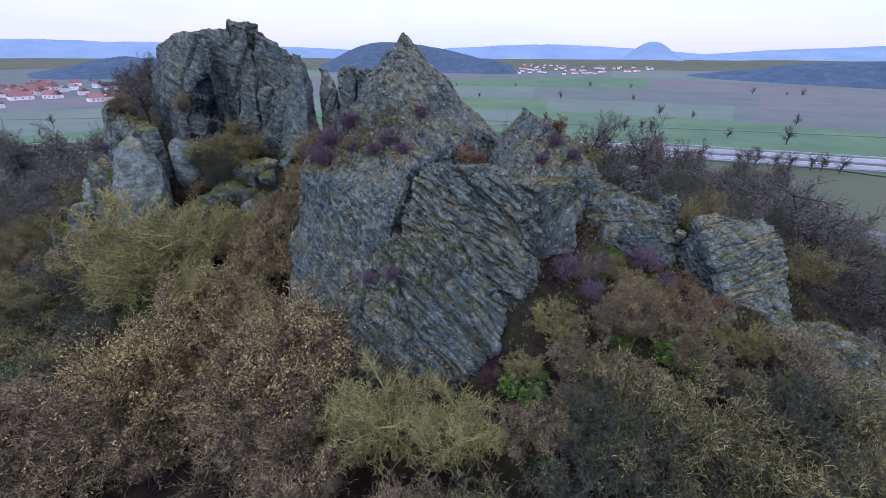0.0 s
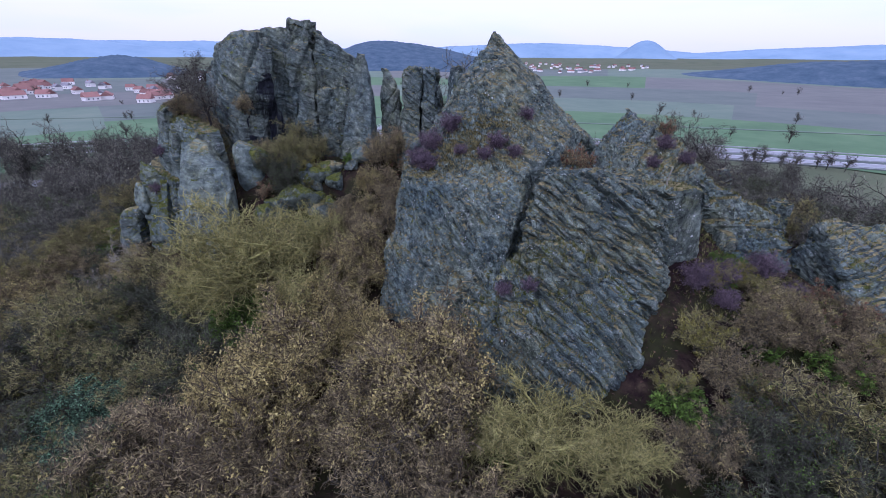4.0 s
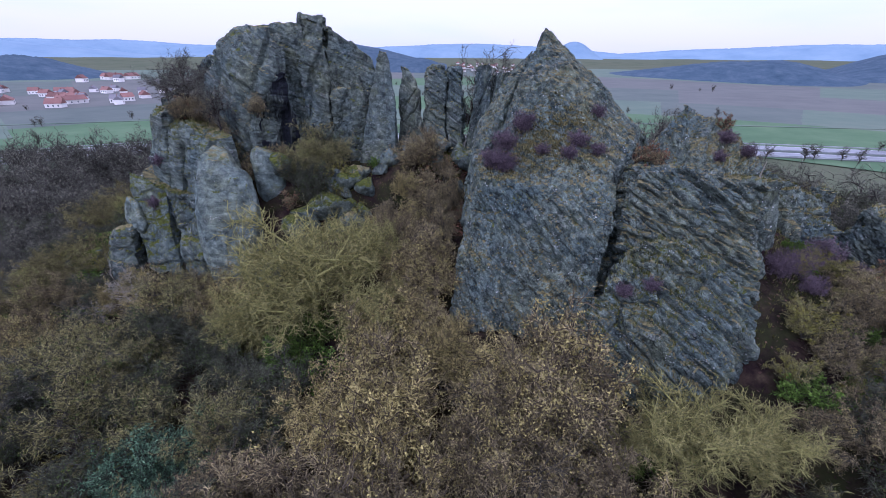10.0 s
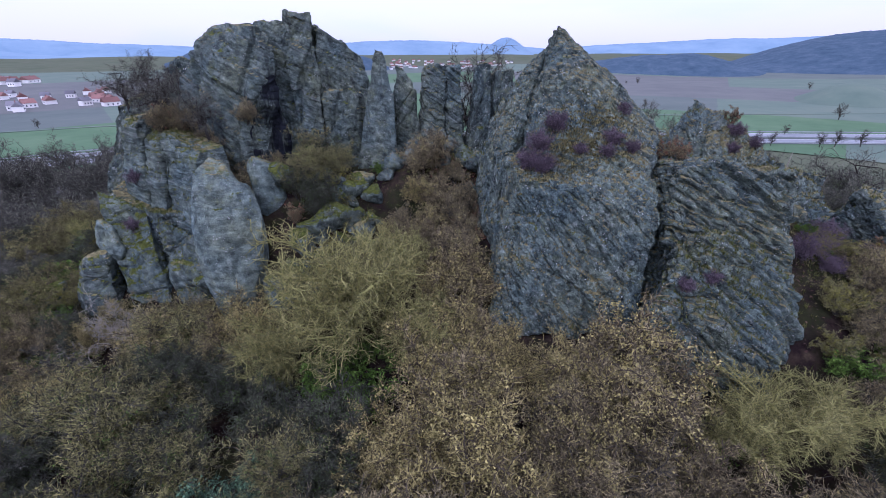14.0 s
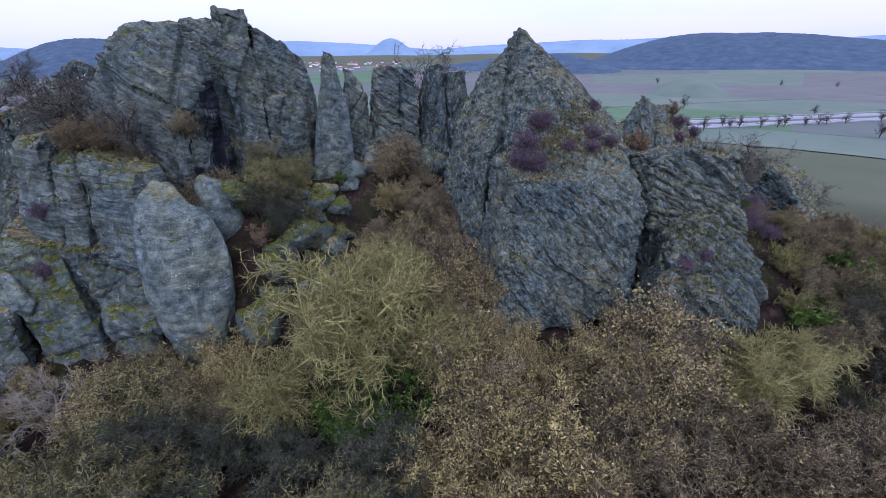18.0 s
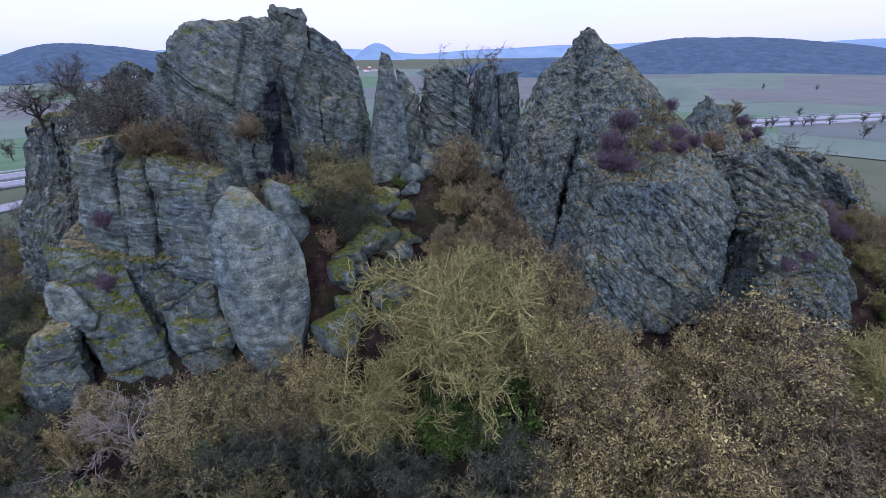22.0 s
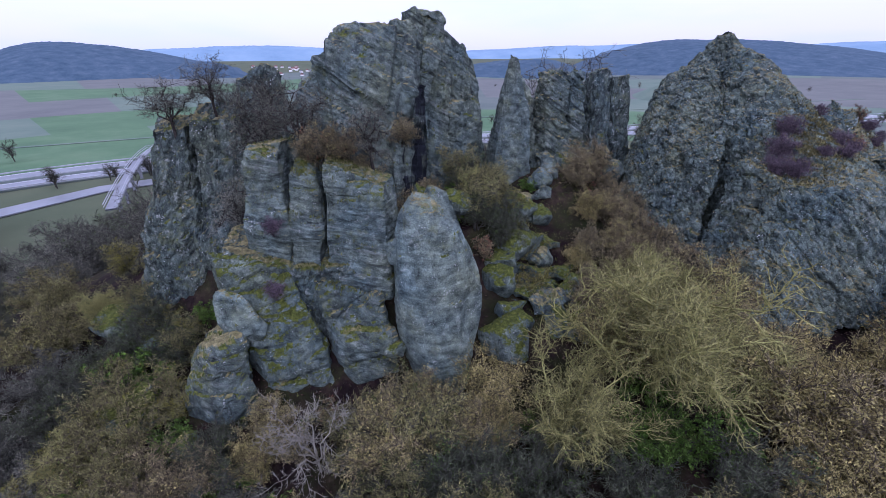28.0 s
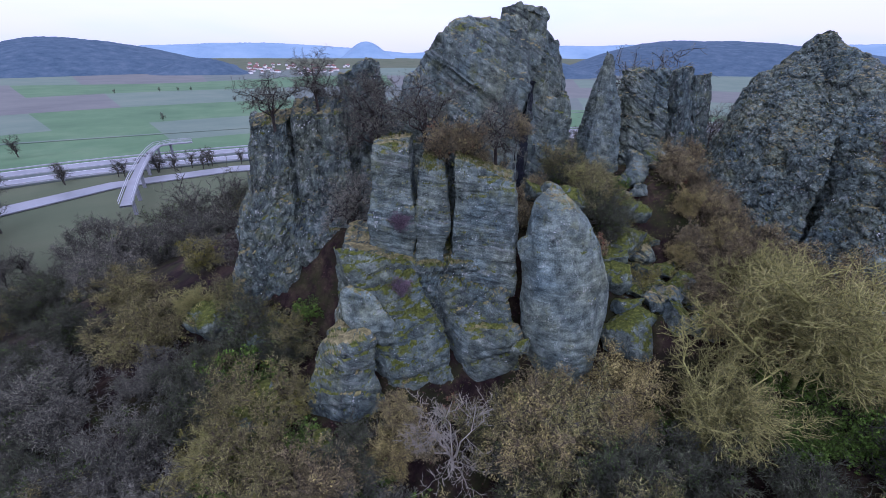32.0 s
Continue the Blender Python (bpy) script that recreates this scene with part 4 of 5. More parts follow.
def ribbon(name, pts, off, wide, z, material, parent=None, thick=0.25, drape=False):
    """A flat strip with thickness that follows a line on the plain."""
    p = np.array(pts, float)
    d = np.gradient(p, axis=0)
    d /= np.linalg.norm(d, axis=1)[:, None]
    s = np.stack([-d[:, 1], d[:, 0]], 1)
    rows = []
    for q, t in zip(p, s):
        a, b2 = q + t * (off - wide / 2), q + t * (off + wide / 2)
        if drape:
            z = float(ground_height(q[0], q[1])) + 0.62
        rows += [(a[0], a[1], z), (b2[0], b2[1], z), (b2[0], b2[1], z - thick), (a[0], a[1], z - thick)]
    faces = []
    for k in range(len(p) - 1):
        for e in range(4):
            faces.append((4 * k + e, 4 * k + (e + 1) % 4, 4 * k + 4 + (e + 1) % 4, 4 * k + 4 + e))
    return link_mesh(name, rows, faces, material, parent)


ROAD = [(-420, 10), (-330, 70), (-230, 130), (-146, 164), (-95, 181), (-48, 190), (0, 186), (70, 170), (135, 148), (250, 104), (400, 48), (640, -40)]
ctrl = np.array(ROAD, float)
tt = np.linspace(0, len(ROAD) - 1, 90)
ROAD_LINE = np.stack([np.interp(tt, range(len(ROAD)), ctrl[:, k]) for k in (0, 1)], 1)
for _ in range(6):
    ROAD_LINE[1:-1] = (ROAD_LINE[:-2] + 2 * ROAD_LINE[1:-1] + ROAD_LINE[2:]) / 4
road = ribbon("road", ROAD_LINE, 0, 24, -19.62, M_FIELD_DULL, None, 0.4)
tagged(road, "four-lane motorway on a low bank with a grass median", "road", kind="structure")
for off in (-6.8, 6.8):
    ribbon("carriageway", ROAD_LINE, off, 8.6, -19.5, M_ROAD, road, 0.2)
for off in (-10.6, -3.0, 3.0, 10.6):
    ribbon("edge_line", ROAD_LINE, off, 0.22, -19.485, M_WHITE, road, 0.05)
for off in (-12.2, 0.0, 12.2):
    ribbon("guard_rail", ROAD_LINE, off, 0.35, -18.8, M_STEEL, road, 0.35)
way = np.array([(-260, 240), (-120, 262), (20, 248), (150, 214), (300, 172), (460, 120)], float)
way = np.stack([np.interp(np.linspace(0, 5, 60), range(6), way[:, k]) for k in (0, 1)], 1)
track = ribbon("farm_track", way, 0, 3, 0, M_FIELD_PALE, None, 0.2, True)
tagged(track, "pale gravel farm track across the fields", "track", kind="structure")

side = ribbon("side_road", [(-230, 60), (-120, 116), (-63, 149), (-42, 161), (-10, 163), (60, 137)], 0, 7.5, -19.55, M_ROAD, None, 0.3)
tagged(side, "narrow wet asphalt road beside the motorway", "road", kind="structure")
# footbridge with tubular railings
bridge = empty("footbridge", (-36, 126, -20))
tagged(bridge, "pale steel footbridge curving over the motorway", "bridge")
bl = [(-37, 120), (-36.4, 130), (-35.6, 142), (-34.4, 155), (-32.8, 170), (-31, 182), (-29, 191), (-25, 193.5), (-18, 193)]
bp = np.array(bl, float) - (-36, 126)
deck = ribbon("deck", bp, 0, 2.2, 5.2, M_ROAD, bridge, 0.35)
for s in (-1.15, 1.15):
    for h in (5.8, 6.4):
        ribbon("railing", bp, s, 0.12, h, M_STEEL, bridge, 0.12)
for k in range(1, len(bl) - 1):
    bm = bmesh.new()
    bmesh.ops.create_cone(bm, cap_ends=True, segments=8, radius1=0.45, radius2=0.4, depth=5.2, matrix=Matrix.Translation((bp[k][0], bp[k][1], 2.4)))
    part("pier", bm, M_ROAD, bridge)


def ridge(name, az, half, dist, top, deep, material, label, seed, skew=0.0, lumps=0.12, swell=1.5):
    """A wooded hill on the skyline: a long mound seen from the rocks."""
    na, nr = 220, 14
    a = np.linspace(-1, 1, na)
    r = np.linspace(-1, 1, nr)
    A, R = np.meshgrid(a, r)
    peak = np.where(A < skew, (A + 1) / (1 + skew), (1 - A) / (1 - skew))
    prof = np.sin(np.clip(peak, 0, 1) * np.pi / 2) ** swell * np.cos(R * np.pi / 2)
    ang = np.radians(az + half * A)
    rad = dist + deep * R
    x, y = rad * np.sin(ang), rad * np.cos(ang)
    p = np.stack([x.ravel(), y.ravel(), 0 * x.ravel()], 1)
    n1 = value_noise(p, 14.0 / dist, seed).reshape(x.shape) * 0.7 + value_noise(p, 60.0 / dist, seed + 1).reshape(x.shape) * 0.18 + value_noise(p, 330.0 / dist, seed + 2).reshape(x.shape) * 0.16
    base = np.minimum(ground_height(x, y), 0) - 3
    z = base + (top - base) * prof * (1 + lumps * n1)
    v = np.stack([x.ravel(), y.ravel(), z.ravel()], 1)
    i = np.arange(na * nr).reshape(nr, na)
    f = np.stack([i[:-1, :-1], i[:-1, 1:], i[1:, 1:], i[1:, :-1]], -1).reshape(-1, 4)
    ob = link_mesh(name, v.tolist(), f.tolist(), material, smooth=True)
    return tagged(ob, label, "hill", kind="structure")


# horizon ridges and cone: their haze is only in the base colour
ridge("backdrop", -50, 30, 3600, 98, 500, M_RIDGE_HAZE, "wooded ridge on the horizon, coloured blue for haze", 1, 0.2)
ridge("backdrop", -22, 30, 4100, 106, 500, M_RIDGE_HAZE, "wooded ridge on the horizon, coloured blue for haze", 2, -0.3)
ridge("backdrop", 10, 28, 4200, 108, 500, M_RIDGE_HAZE, "wooded ridge on the horizon, coloured blue for haze", 3, 0.1)
ridge("backdrop", 48, 34, 4300, 100, 500, M_RIDGE_HAZE, "wooded ridge on the horizon, coloured blue for haze", 4, 0.2)
ridge("backdrop", 82, 26, 3900, 100, 500, M_RIDGE_HAZE, "wooded ridge on the horizon, coloured blue for haze", 5)
ridge("backdrop", 24, 3.6, 3300, 104, 300, M_RIDGE_HAZE, "small cone-shaped hill on the horizon, coloured blue for haze", 6, 0.0, 0.05)
# nearer wooded hills, blued in their colour to suggest haze
ridge("hill_1", -3.5, 12.5, 1350, 50, 330, M_WOODS_HAZE, "dark wooded dome-shaped hill beyond the fields", 11, -0.35, 0.07, 1.1)
ridge("hill_2", 66, 18, 1300, 49, 420, M_WOODS_HAZE, "long dark wooded hill beyond the motorway", 12, -0.35, 0.07, 0.8)
ridge("hill_3", 39, 14, 900, 9, 130, M_WOODS_HAZE, "low dark wood across the fields", 13, 0.3, 0.15)
ridge("hill_4", -36, 9, 950, 8, 140, M_WOODS_HAZE, "low dark wood behind the village", 14, 0.1, 0.2)
ridge("hill_5", 4, 6, 1050, 8, 100, M_WOODS_HAZE, "low dark wood across the fields", 15, 0.1, 0.2)
ridge("hill_6", 58, 5.5, 430, -8, 60, M_FIELD_PALE, "pale grassy mound beside the motorway", 16, 0.0, 0.05)


def house(w, d, h, roof, material):
    top = empty("house")
    bm = bmesh.new()
    bmesh.ops.create_cube(bm, size=1, matrix=Matrix.Translation((0, 0, h / 2)) @ Matrix.Diagonal((w, d, h, 1)))
    part("wall", bm, M_PLASTER, top)
    x, y = w / 2 + 0.4, d / 2 + 0.5
    v = [(-x, -y, h - 0.2), (x, -y, h - 0.2), (x, y, h - 0.2), (-x, y, h - 0.2), (-x, 0, h + roof), (x, 0, h + roof)]
    ob = link_mesh("roof", v, [(0, 1, 5, 4), (2, 3, 4, 5), (0, 4, 3), (1, 2, 5), (3, 2, 1, 0)], material, top)
    bm = bmesh.new()
    bmesh.ops.create_cube(bm, size=1, matrix=Matrix.Translation((w * 0.2, 0.8, h + roof)) @ Matrix.Diagonal((0.7, 0.7, 1.6, 1)))
    part("chimney", bm, M_ROOF, ob)
    for s in (-1, 1):
        for k in (-0.3, 0.0, 0.3):
            bm = bmesh.new()
            bmesh.ops.create_cube(bm, size=1, matrix=Matrix.Translation((k * w, s * (d / 2 + 0.03), h * 0.55)) @ Matrix.Diagonal((1.2, 0.08, 1.4, 1)))
            part("window", bm, M_GLASSDARK, top)
    return top


kinds = [house(11, 9, 5.5, 4.0, M_ROOF), house(14, 10, 5.0, 4.5, M_ROOF), house(9, 8, 5.8, 3.6, M_ROOF_GREY), house(20, 11, 5.0, 4.2, M_ROOF)]
for k in kinds:
    tagged(k, "white plastered house with a tiled gable roof", "house", "village houses")
used = 0


def village(az0, az1, r0, r1, count, grow=1.0):
    global used
    for _ in range(count):
        a, r = radians(rng.uniform(az0, az1)), rng.uniform(r0, r1)
        x, y = r * math.sin(a), r * math.cos(a)
        n = rng.randrange(4)
        m = pose(x, y, float(ground_height(x, y)) - 0.2, 0, 0, rng.uniform(0, 180))
        if used < 4:
            kinds[used].matrix_basis = m
            used += 1
        else:
            k = copy_thing(kinds[n], m)
            k.scale = (grow,) * 3


village(-53, -37, 430, 680, 44, 0.75)
village(-37, -22, 400, 560, 30, 0.7)
village(9, 25, 1000, 1500, 60, 0.7)
village(-33, -27, 700, 800, 8)

# ---- plants ----
def segments_mesh(name, p0, p1, r0, r1, sides, material, taper_tip=False):
    """Tapered limbs from arrays of ends and radii."""
    n = len(p0)
    d = p1 - p0
    d = d / np.maximum(np.linalg.norm(d, axis=1), 1e-6)[:, None]
    ref = np.where(np.abs(d[:, 2:3]) > 0.9, np.array([[1.0, 0, 0]]), np.array([[0, 0, 1.0]]))
    u = np.cross(d, ref)
    u /= np.linalg.norm(u, axis=1)[:, None]
    v = np.cross(d, u)
    an = np.arange(sides) * 2 * np.pi / sides
    ring = u[:, None] * np.cos(an)[None, :, None] + v[:, None] * np.sin(an)[None, :, None]
    a = p0[:, None] + ring * r0[:, None, None]
    if taper_tip:
        co = np.concatenate([a, p1[:, None]], 1).reshape(-1, 3)
        base = np.arange(n)[:, None] * (sides + 1)
        k = np.arange(sides)
        tris = np.stack([base + k, base + (k + 1) % sides, np.broadcast_to(base + sides, (n, sides))], -1).reshape(-1, 3)
    else:
        b2 = p1[:, None] + ring * r1[:, None, None]
        co = np.concatenate([a, b2], 1).reshape(-1, 3)
        base = np.arange(n)[:, None] * (2 * sides)
        k = np.arange(sides)
        k2 = (k + 1) % sides
        tris = np.concatenate([np.stack([base + k, base + k2, base + sides + k2], -1).reshape(-1, 3), np.stack([base + k, base + sides + k2, base + sides + k], -1).reshape(-1, 3)])
    return tri_mesh(name, co, tris, material)


def crown_mesh(name, a2, b2, r2, a3, b3, r3, rs, material):
    """Branchlets as three-sided spikes and the finest twigs as slivers, in one mesh."""
    n = len(a2)
    d = b2 - a2
    d = d / np.maximum(np.linalg.norm(d, axis=1), 1e-6)[:, None]
    u = np.cross(d, rs.normal(size=d.shape))
    u /= np.linalg.norm(u, axis=1)[:, None]
    v = np.cross(d, u)
    an = np.arange(3) * 2 * np.pi / 3
    ring = u[:, None] * np.cos(an)[None, :, None] + v[:, None] * np.sin(an)[None, :, None]
    c1 = np.concatenate([a2[:, None] + ring * r2[:, None, None], b2[:, None]], 1).reshape(-1, 3)
    base = np.arange(n)[:, None] * 4
    t1 = np.concatenate([base + [0, 1, 3], base + [1, 2, 3], base + [2, 0, 3]])
    m = len(a3)
    d3 = b3 - a3
    w = np.cross(d3, rs.normal(size=d3.shape))
    w /= np.maximum(np.linalg.norm(w, axis=1), 1e-6)[:, None]
    c2 = np.stack([a3 - w * r3[:, None], a3 + w * r3[:, None], b3], 1).reshape(-1, 3)
    t2 = np.arange(m * 3).reshape(-1, 3) + len(c1)
    return tri_mesh(name, np.concatenate([c1, c2]), np.concatenate([t1, t2]), material)


def grow_level(rs, p0, p1, r, per, length, angle, lift, out, bends, shrink, start=0.15, crook=0.22):
    """Branches that fork off the given limbs at an angle and bend up and outwards: their ends and radii, piece by piece."""
    n = len(p0)
    rep = np.repeat(np.arange(n), per)
    f = rs.uniform(start, 1.0, len(rep))[:, None]
    at = p0[rep] + (p1 - p0)[rep] * f
    d = (p1 - p0)[rep]
    d /= np.maximum(np.linalg.norm(d, axis=1), 1e-6)[:, None]
    side = np.cross(d, rs.normal(size=d.shape))
    side /= np.maximum(np.linalg.norm(side, axis=1), 1e-6)[:, None]
    a = np.radians(rs.uniform(angle * 0.55, angle * 1.35, len(rep)))[:, None]
    d = d * np.cos(a) + side * np.sin(a)
    away = at * (1, 1, 0)
    away = away / (np.linalg.norm(away, axis=1)[:, None] + 0.3)
    d = d + out * away
    d[:, 2] += lift
    d /= np.linalg.norm(d, axis=1)[:, None]
    ln = length * rs.uniform(0.55, 1.3, len(rep)) / bends
    rad = r[rep] * shrink * rs.uniform(0.7, 1.1, len(rep))
    A, B, R0, R1 = [], [], [], []
    for b in range(bends):
        end = at + d * ln[:, None]
        A.append(at)
        B.append(end)
        R0.append(rad * (1 - b / (bends + 0.6)))
        R1.append(rad * (1 - (b + 1) / (bends + 0.6)))
        at = end
        d = d + crook * rs.normal(size=d.shape)
        d[:, 2] += 0.08
        d /= np.linalg.norm(d, axis=1)[:, None]
    return np.concatenate(A), np.concatenate(B), np.concatenate(R0), np.concatenate(R1)


def leaf_mesh(name, at, size, rs, material):
    """Small folded leaves at the given points."""
    n = len(at)
    u = rs.normal(size=(n, 3))
    u /= np.linalg.norm(u, axis=1)[:, None]
    w = np.cross(u, rs.normal(size=(n, 3)))
    w /= np.linalg.norm(w, axis=1)[:, None]
    s = size * rs.uniform(0.6, 1.3, n)[:, None]
    co = np.stack([at - u * s * 1.1, at + w * s * 0.8, at + (u - w * 0.7) * s * 0.8], 1).reshape(-1, 3)
    tris = np.arange(n * 3).reshape(-1, 3)
    return tri_mesh(name, co, tris, material)


def plant(name, seed, height, width, stems, bark, twig, leaf=None, leaves=0, leaf_size=0.04, per=(2, 3, 3, 1), stem_r=0.05, trunk_h=0.0, lift=0.2, twig_r=0.012, reach=1.0, clump=14):
    """A bare winter shrub or tree: stems that arch out into a dome, limbs, branchlets, fine twigs and, on some, tufts of leaves that stayed on."""
    rs = np.random.RandomState(seed)
    top = empty(name)
    an = np.arange(stems) * 2.4 + rs.uniform(0, 0.8, stems)
    k = np.sqrt((np.arange(stems) + 0.5) / stems)
    goal = np.stack([np.cos(an) * k * width * 0.36, np.sin(an) * k * width * 0.36, height * (0.80 - 0.38 * k * k) * rs.uniform(0.85, 1.1, stems)], 1)
    foot = np.stack([0.14 * np.cos(an), 0.14 * np.sin(an), np.full(stems, -0.3)], 1)
    A, B, R0, R1 = [], [], [], []
    if trunk_h:
        A.append(np.array([[0, 0, -0.4]])), B.append(np.array([[0.05, 0.03, trunk_h]]))
        R0.append(np.array([stem_r * 1.7])), R1.append(np.array([stem_r * 1.3]))
        foot = np.stack([0.05 + 0 * an, 0.03 + 0 * an, trunk_h * rs.uniform(0.75, 1.0, stems)], 1)
    pt = foot
    for i in range(5):
        f = (i + 1) / 5
        nx = foot + (goal - foot) * np.array([f ** 1.25, f ** 1.25, f ** 0.85]) + rs.normal(size=(stems, 3)) * 0.045 * height * (0.4 + f)
        A.append(pt), B.append(nx)
        R0.append(np.full(stems, stem_r * (1 - 0.15 * i))), R1.append(np.full(stems, stem_r * (1 - 0.15 * (i + 1))))
        pt = nx
    a0, b0, r0, r1 = (np.concatenate(q) for q in (A, B, R0, R1))
    k = (1 if trunk_h else 0) + stems
    size = (width + height) * 0.5 * reach
    a1, b1, q0, q1 = grow_level(rs, a0[k:], b0[k:], r0[k:], per[0], size * 0.26, 58, lift * 0.6, 0.35, 4, 0.55, 0.3, 0.34)
    a2, b2, q20, q21 = grow_level(rs, a1, b1, np.maximum(q0, twig_r * 2), per[1], size * 0.12, 60, lift * 0.4, 0.1, 2, 0.5, 0.2, 0.4)
    a3, b3, q30, q31 = grow_level(rs, a2, b2, np.full(len(a2), twig_r), per[2], size * 0.058, 58, lift * 0.3, 0.1, 1, 1.0, 0.2)
    a4, b4, q40, q41 = grow_level(rs, a3, b3, np.full(len(a3), twig_r * 0.75), per[3], size * 0.034, 40, lift * 0.4, 0.0, 1, 1.0, 0.25)
    wood = new("trunk" if trunk_h else "stool", segments_mesh("trunk", a0, b0, r0, r1, 5, bark))
    la, lb = np.concatenate([a1, a2]), np.concatenate([b1, b2])
    limbs = new("branchwork", segments_mesh("branchwork", la, lb, np.concatenate([q0, np.maximum(q20, twig_r)]), np.concatenate([np.maximum(q1, twig_r), np.maximum(q21, twig_r * 0.8)]), 3, bark))
    wood.parent = limbs.parent = top
    limbs["kind"] = "stuff"
    if not trunk_h:
        wood["kind"] = "stuff"
    crown = new("crown", crown_mesh("crown", a3, b3, q30, a4, b4, q40, rs, twig))
    crown.parent = top
    crown["kind"] = "stuff"
    if leaf is not None and leaves:
        # leaves sit in tufts round the branchlets that kept them
        tuft = rs.randint(0, len(b2), max(1, leaves // clump))
        at = np.repeat(b2[tuft], clump, 0)
        at = at + rs.normal(size=at.shape) * size * 0.028
        fol = new("foliage", leaf_mesh("foliage", at, leaf_size, rs, leaf))
        fol.parent = top
        fol["kind"] = "stuff"
    return top


SPECIES = {}


def species(key, label, category, *variants):
    for v in variants:
        tagged(v, label, category)
    SPECIES[key] = [list(variants), 0]


def put(key, x, y, scale=1.0, on_rock=False, sink=0.0, tall=1.0, below=99.0, vary=0.12):
    """Stands one more plant of a kind at (x, y), on the ground or on the rock there."""
    variants, count = SPECIES[key]
    z = float(ground_height(x, y))
    top = rock_top(x, y)
    if on_rock:
        z = max(z, top)
        if z > below:
            return False
    elif top > z + 0.4:
        return False
    src = variants[count % len(variants)]
    m = pose(x, y, z - sink, rng.uniform(-5, 5), rng.uniform(-5, 5), rng.uniform(0, 360))
    if count < len(variants):
        src.matrix_basis = m
        ob = src
    else:
        ob = copy_thing(src, m)
    s = scale * rng.uniform(1 - vary, 1 + vary)
    ob.scale = (s, s, s * tall)
    SPECIES[key][1] += 1
    return True


def strew(key, cx, cy, rx, ry, count, scale=1.0, on_rock=False, gap=0.8, below=11.0):
    done = []
    for _ in range(count * 8):
        if len(done) >= count:
            break
        a, r = rng.uniform(0, 2 * math.pi), math.sqrt(rng.random())
        x, y = cx + rx * r * math.cos(a), cy + ry * r * math.sin(a)
        if any((x - p) ** 2 + (y - q) ** 2 < gap * gap for p, q in done):
            continue
        if put(key, x, y, scale * rng.uniform(0.8, 1.2), on_rock, below=below):
            done.append((x, y))


species("tan", "tan-brown hawthorn shrub with dry leaves on fine twigs", "shrub",
        plant("shrub", 1, 3.2, 3.8, 9, M_BARK_ROSE, M_TWIG_ROSE, M_LEAF_TAN, 8000, 0.036),
        plant("shrub", 2, 2.9, 4.0, 10, M_BARK_ROSE, M_TWIG_TAN, M_LEAF_TAN, 6500, 0.036))
species("rose", "rose-brown leafless shrub with dense fine twigs", "shrub",
        plant("shrub", 3, 2.7, 3.6, 10, M_BARK_ROSE, M_TWIG_ROSE, M_LEAF_TAN, 700, 0.04),
        plant("shrub", 4, 2.5, 3.4, 9, M_BARK_GREY, M_TWIG_ROSE, M_LEAF_TAN, 500, 0.04))
species("olive", "leafless tree with yellow-green lichen on its limbs", "tree",
        plant("tree", 5, 4.6, 5.6, 9, M_BARK_LICHEN, M_TWIG_OLIVE, None, 0, 0.04, (3, 3, 3, 1), 0.075, 0.9, 0.22, 0.0105, 0.85),
        plant("tree", 6, 3.8, 4.8, 9, M_BARK_LICHEN, M_TWIG_OLIVE, None, 0, 0.04, (3, 3, 3, 1), 0.065, 0.6, 0.22, 0.0105, 0.85))
species("grey", "grey leafless blackthorn thicket with tangled twigs", "shrub",
        plant("shrub", 7, 2.9, 3.8, 9, M_BARK_GREY, M_TWIG_GREY, M_LEAF_GREEN, 900, 0.034),
        plant("shrub", 8, 3.3, 3.6, 8, M_BARK_GREY, M_TWIG_OLIVE, M_LEAF_GREEN, 900, 0.034))
species("purple", "low purple-brown leafless shrub with dense twigs", "shrub",
        plant("shrub", 9, 1.0, 1.7, 14, M_BARK_PURPLE, M_TWIG_PURPLE, None, 0, 0.03, (2, 2, 3, 1), 0.014, 0, 0.3, 0.0055, 1.2))
species("yellow", "shrub with yellow-green leaves still on", "shrub",
        plant("shrub", 10, 2.2, 2.8, 8, M_BARK_GREY, M_TWIG_OLIVE, M_LEAF_OLIVE, 2600, 0.036, (2, 2, 3, 2)))
species("rust", "small shrub with rust-red dry leaves", "shrub",
        plant("shrub", 11, 1.0, 1.4, 8, M_BARK_DARK, M_TWIG_ROSE, M_LEAF_RUST, 900, 0.03, (2, 2, 3, 2), 0.018, 0, 0.25, 0.006))
species("conifer", "bushy grey-green juniper with dense needles", "shrub",
        plant("shrub", 12, 3.0, 3.2, 12, M_BARK_DARK, M_NEEDLE, M_NEEDLE, 9000, 0.042, (2, 3, 3, 2), 0.05, 0, 0.2, 0.008, 0.9, 26))
species("pale", "leafless shrub with pale silvery branches", "shrub",
        plant("shrub", 13, 3.6, 4.0, 7, M_BARK_PALE, M_BARK_PALE, None, 0, 0.04, (1, 2, 2, 1), 0.032, 0.6, 0.25, 0.008))
species("bare", "bare dark-limbed tree standing over the slope", "tree",
        plant("tree", 14, 6.5, 5.4, 7, M_BARK_DARK, M_TWIG_WOOD, None, 0, 0.04, (2, 2, 3, 2), 0.10, 1.6, 0.15, 0.012, 1.0),
        plant("tree", 15, 6.0, 5.8, 6, M_BARK_DARK, M_TWIG_WOOD, None, 0, 0.04, (2, 2, 3, 2), 0.09, 1.2, 0.12, 0.012, 1.0))
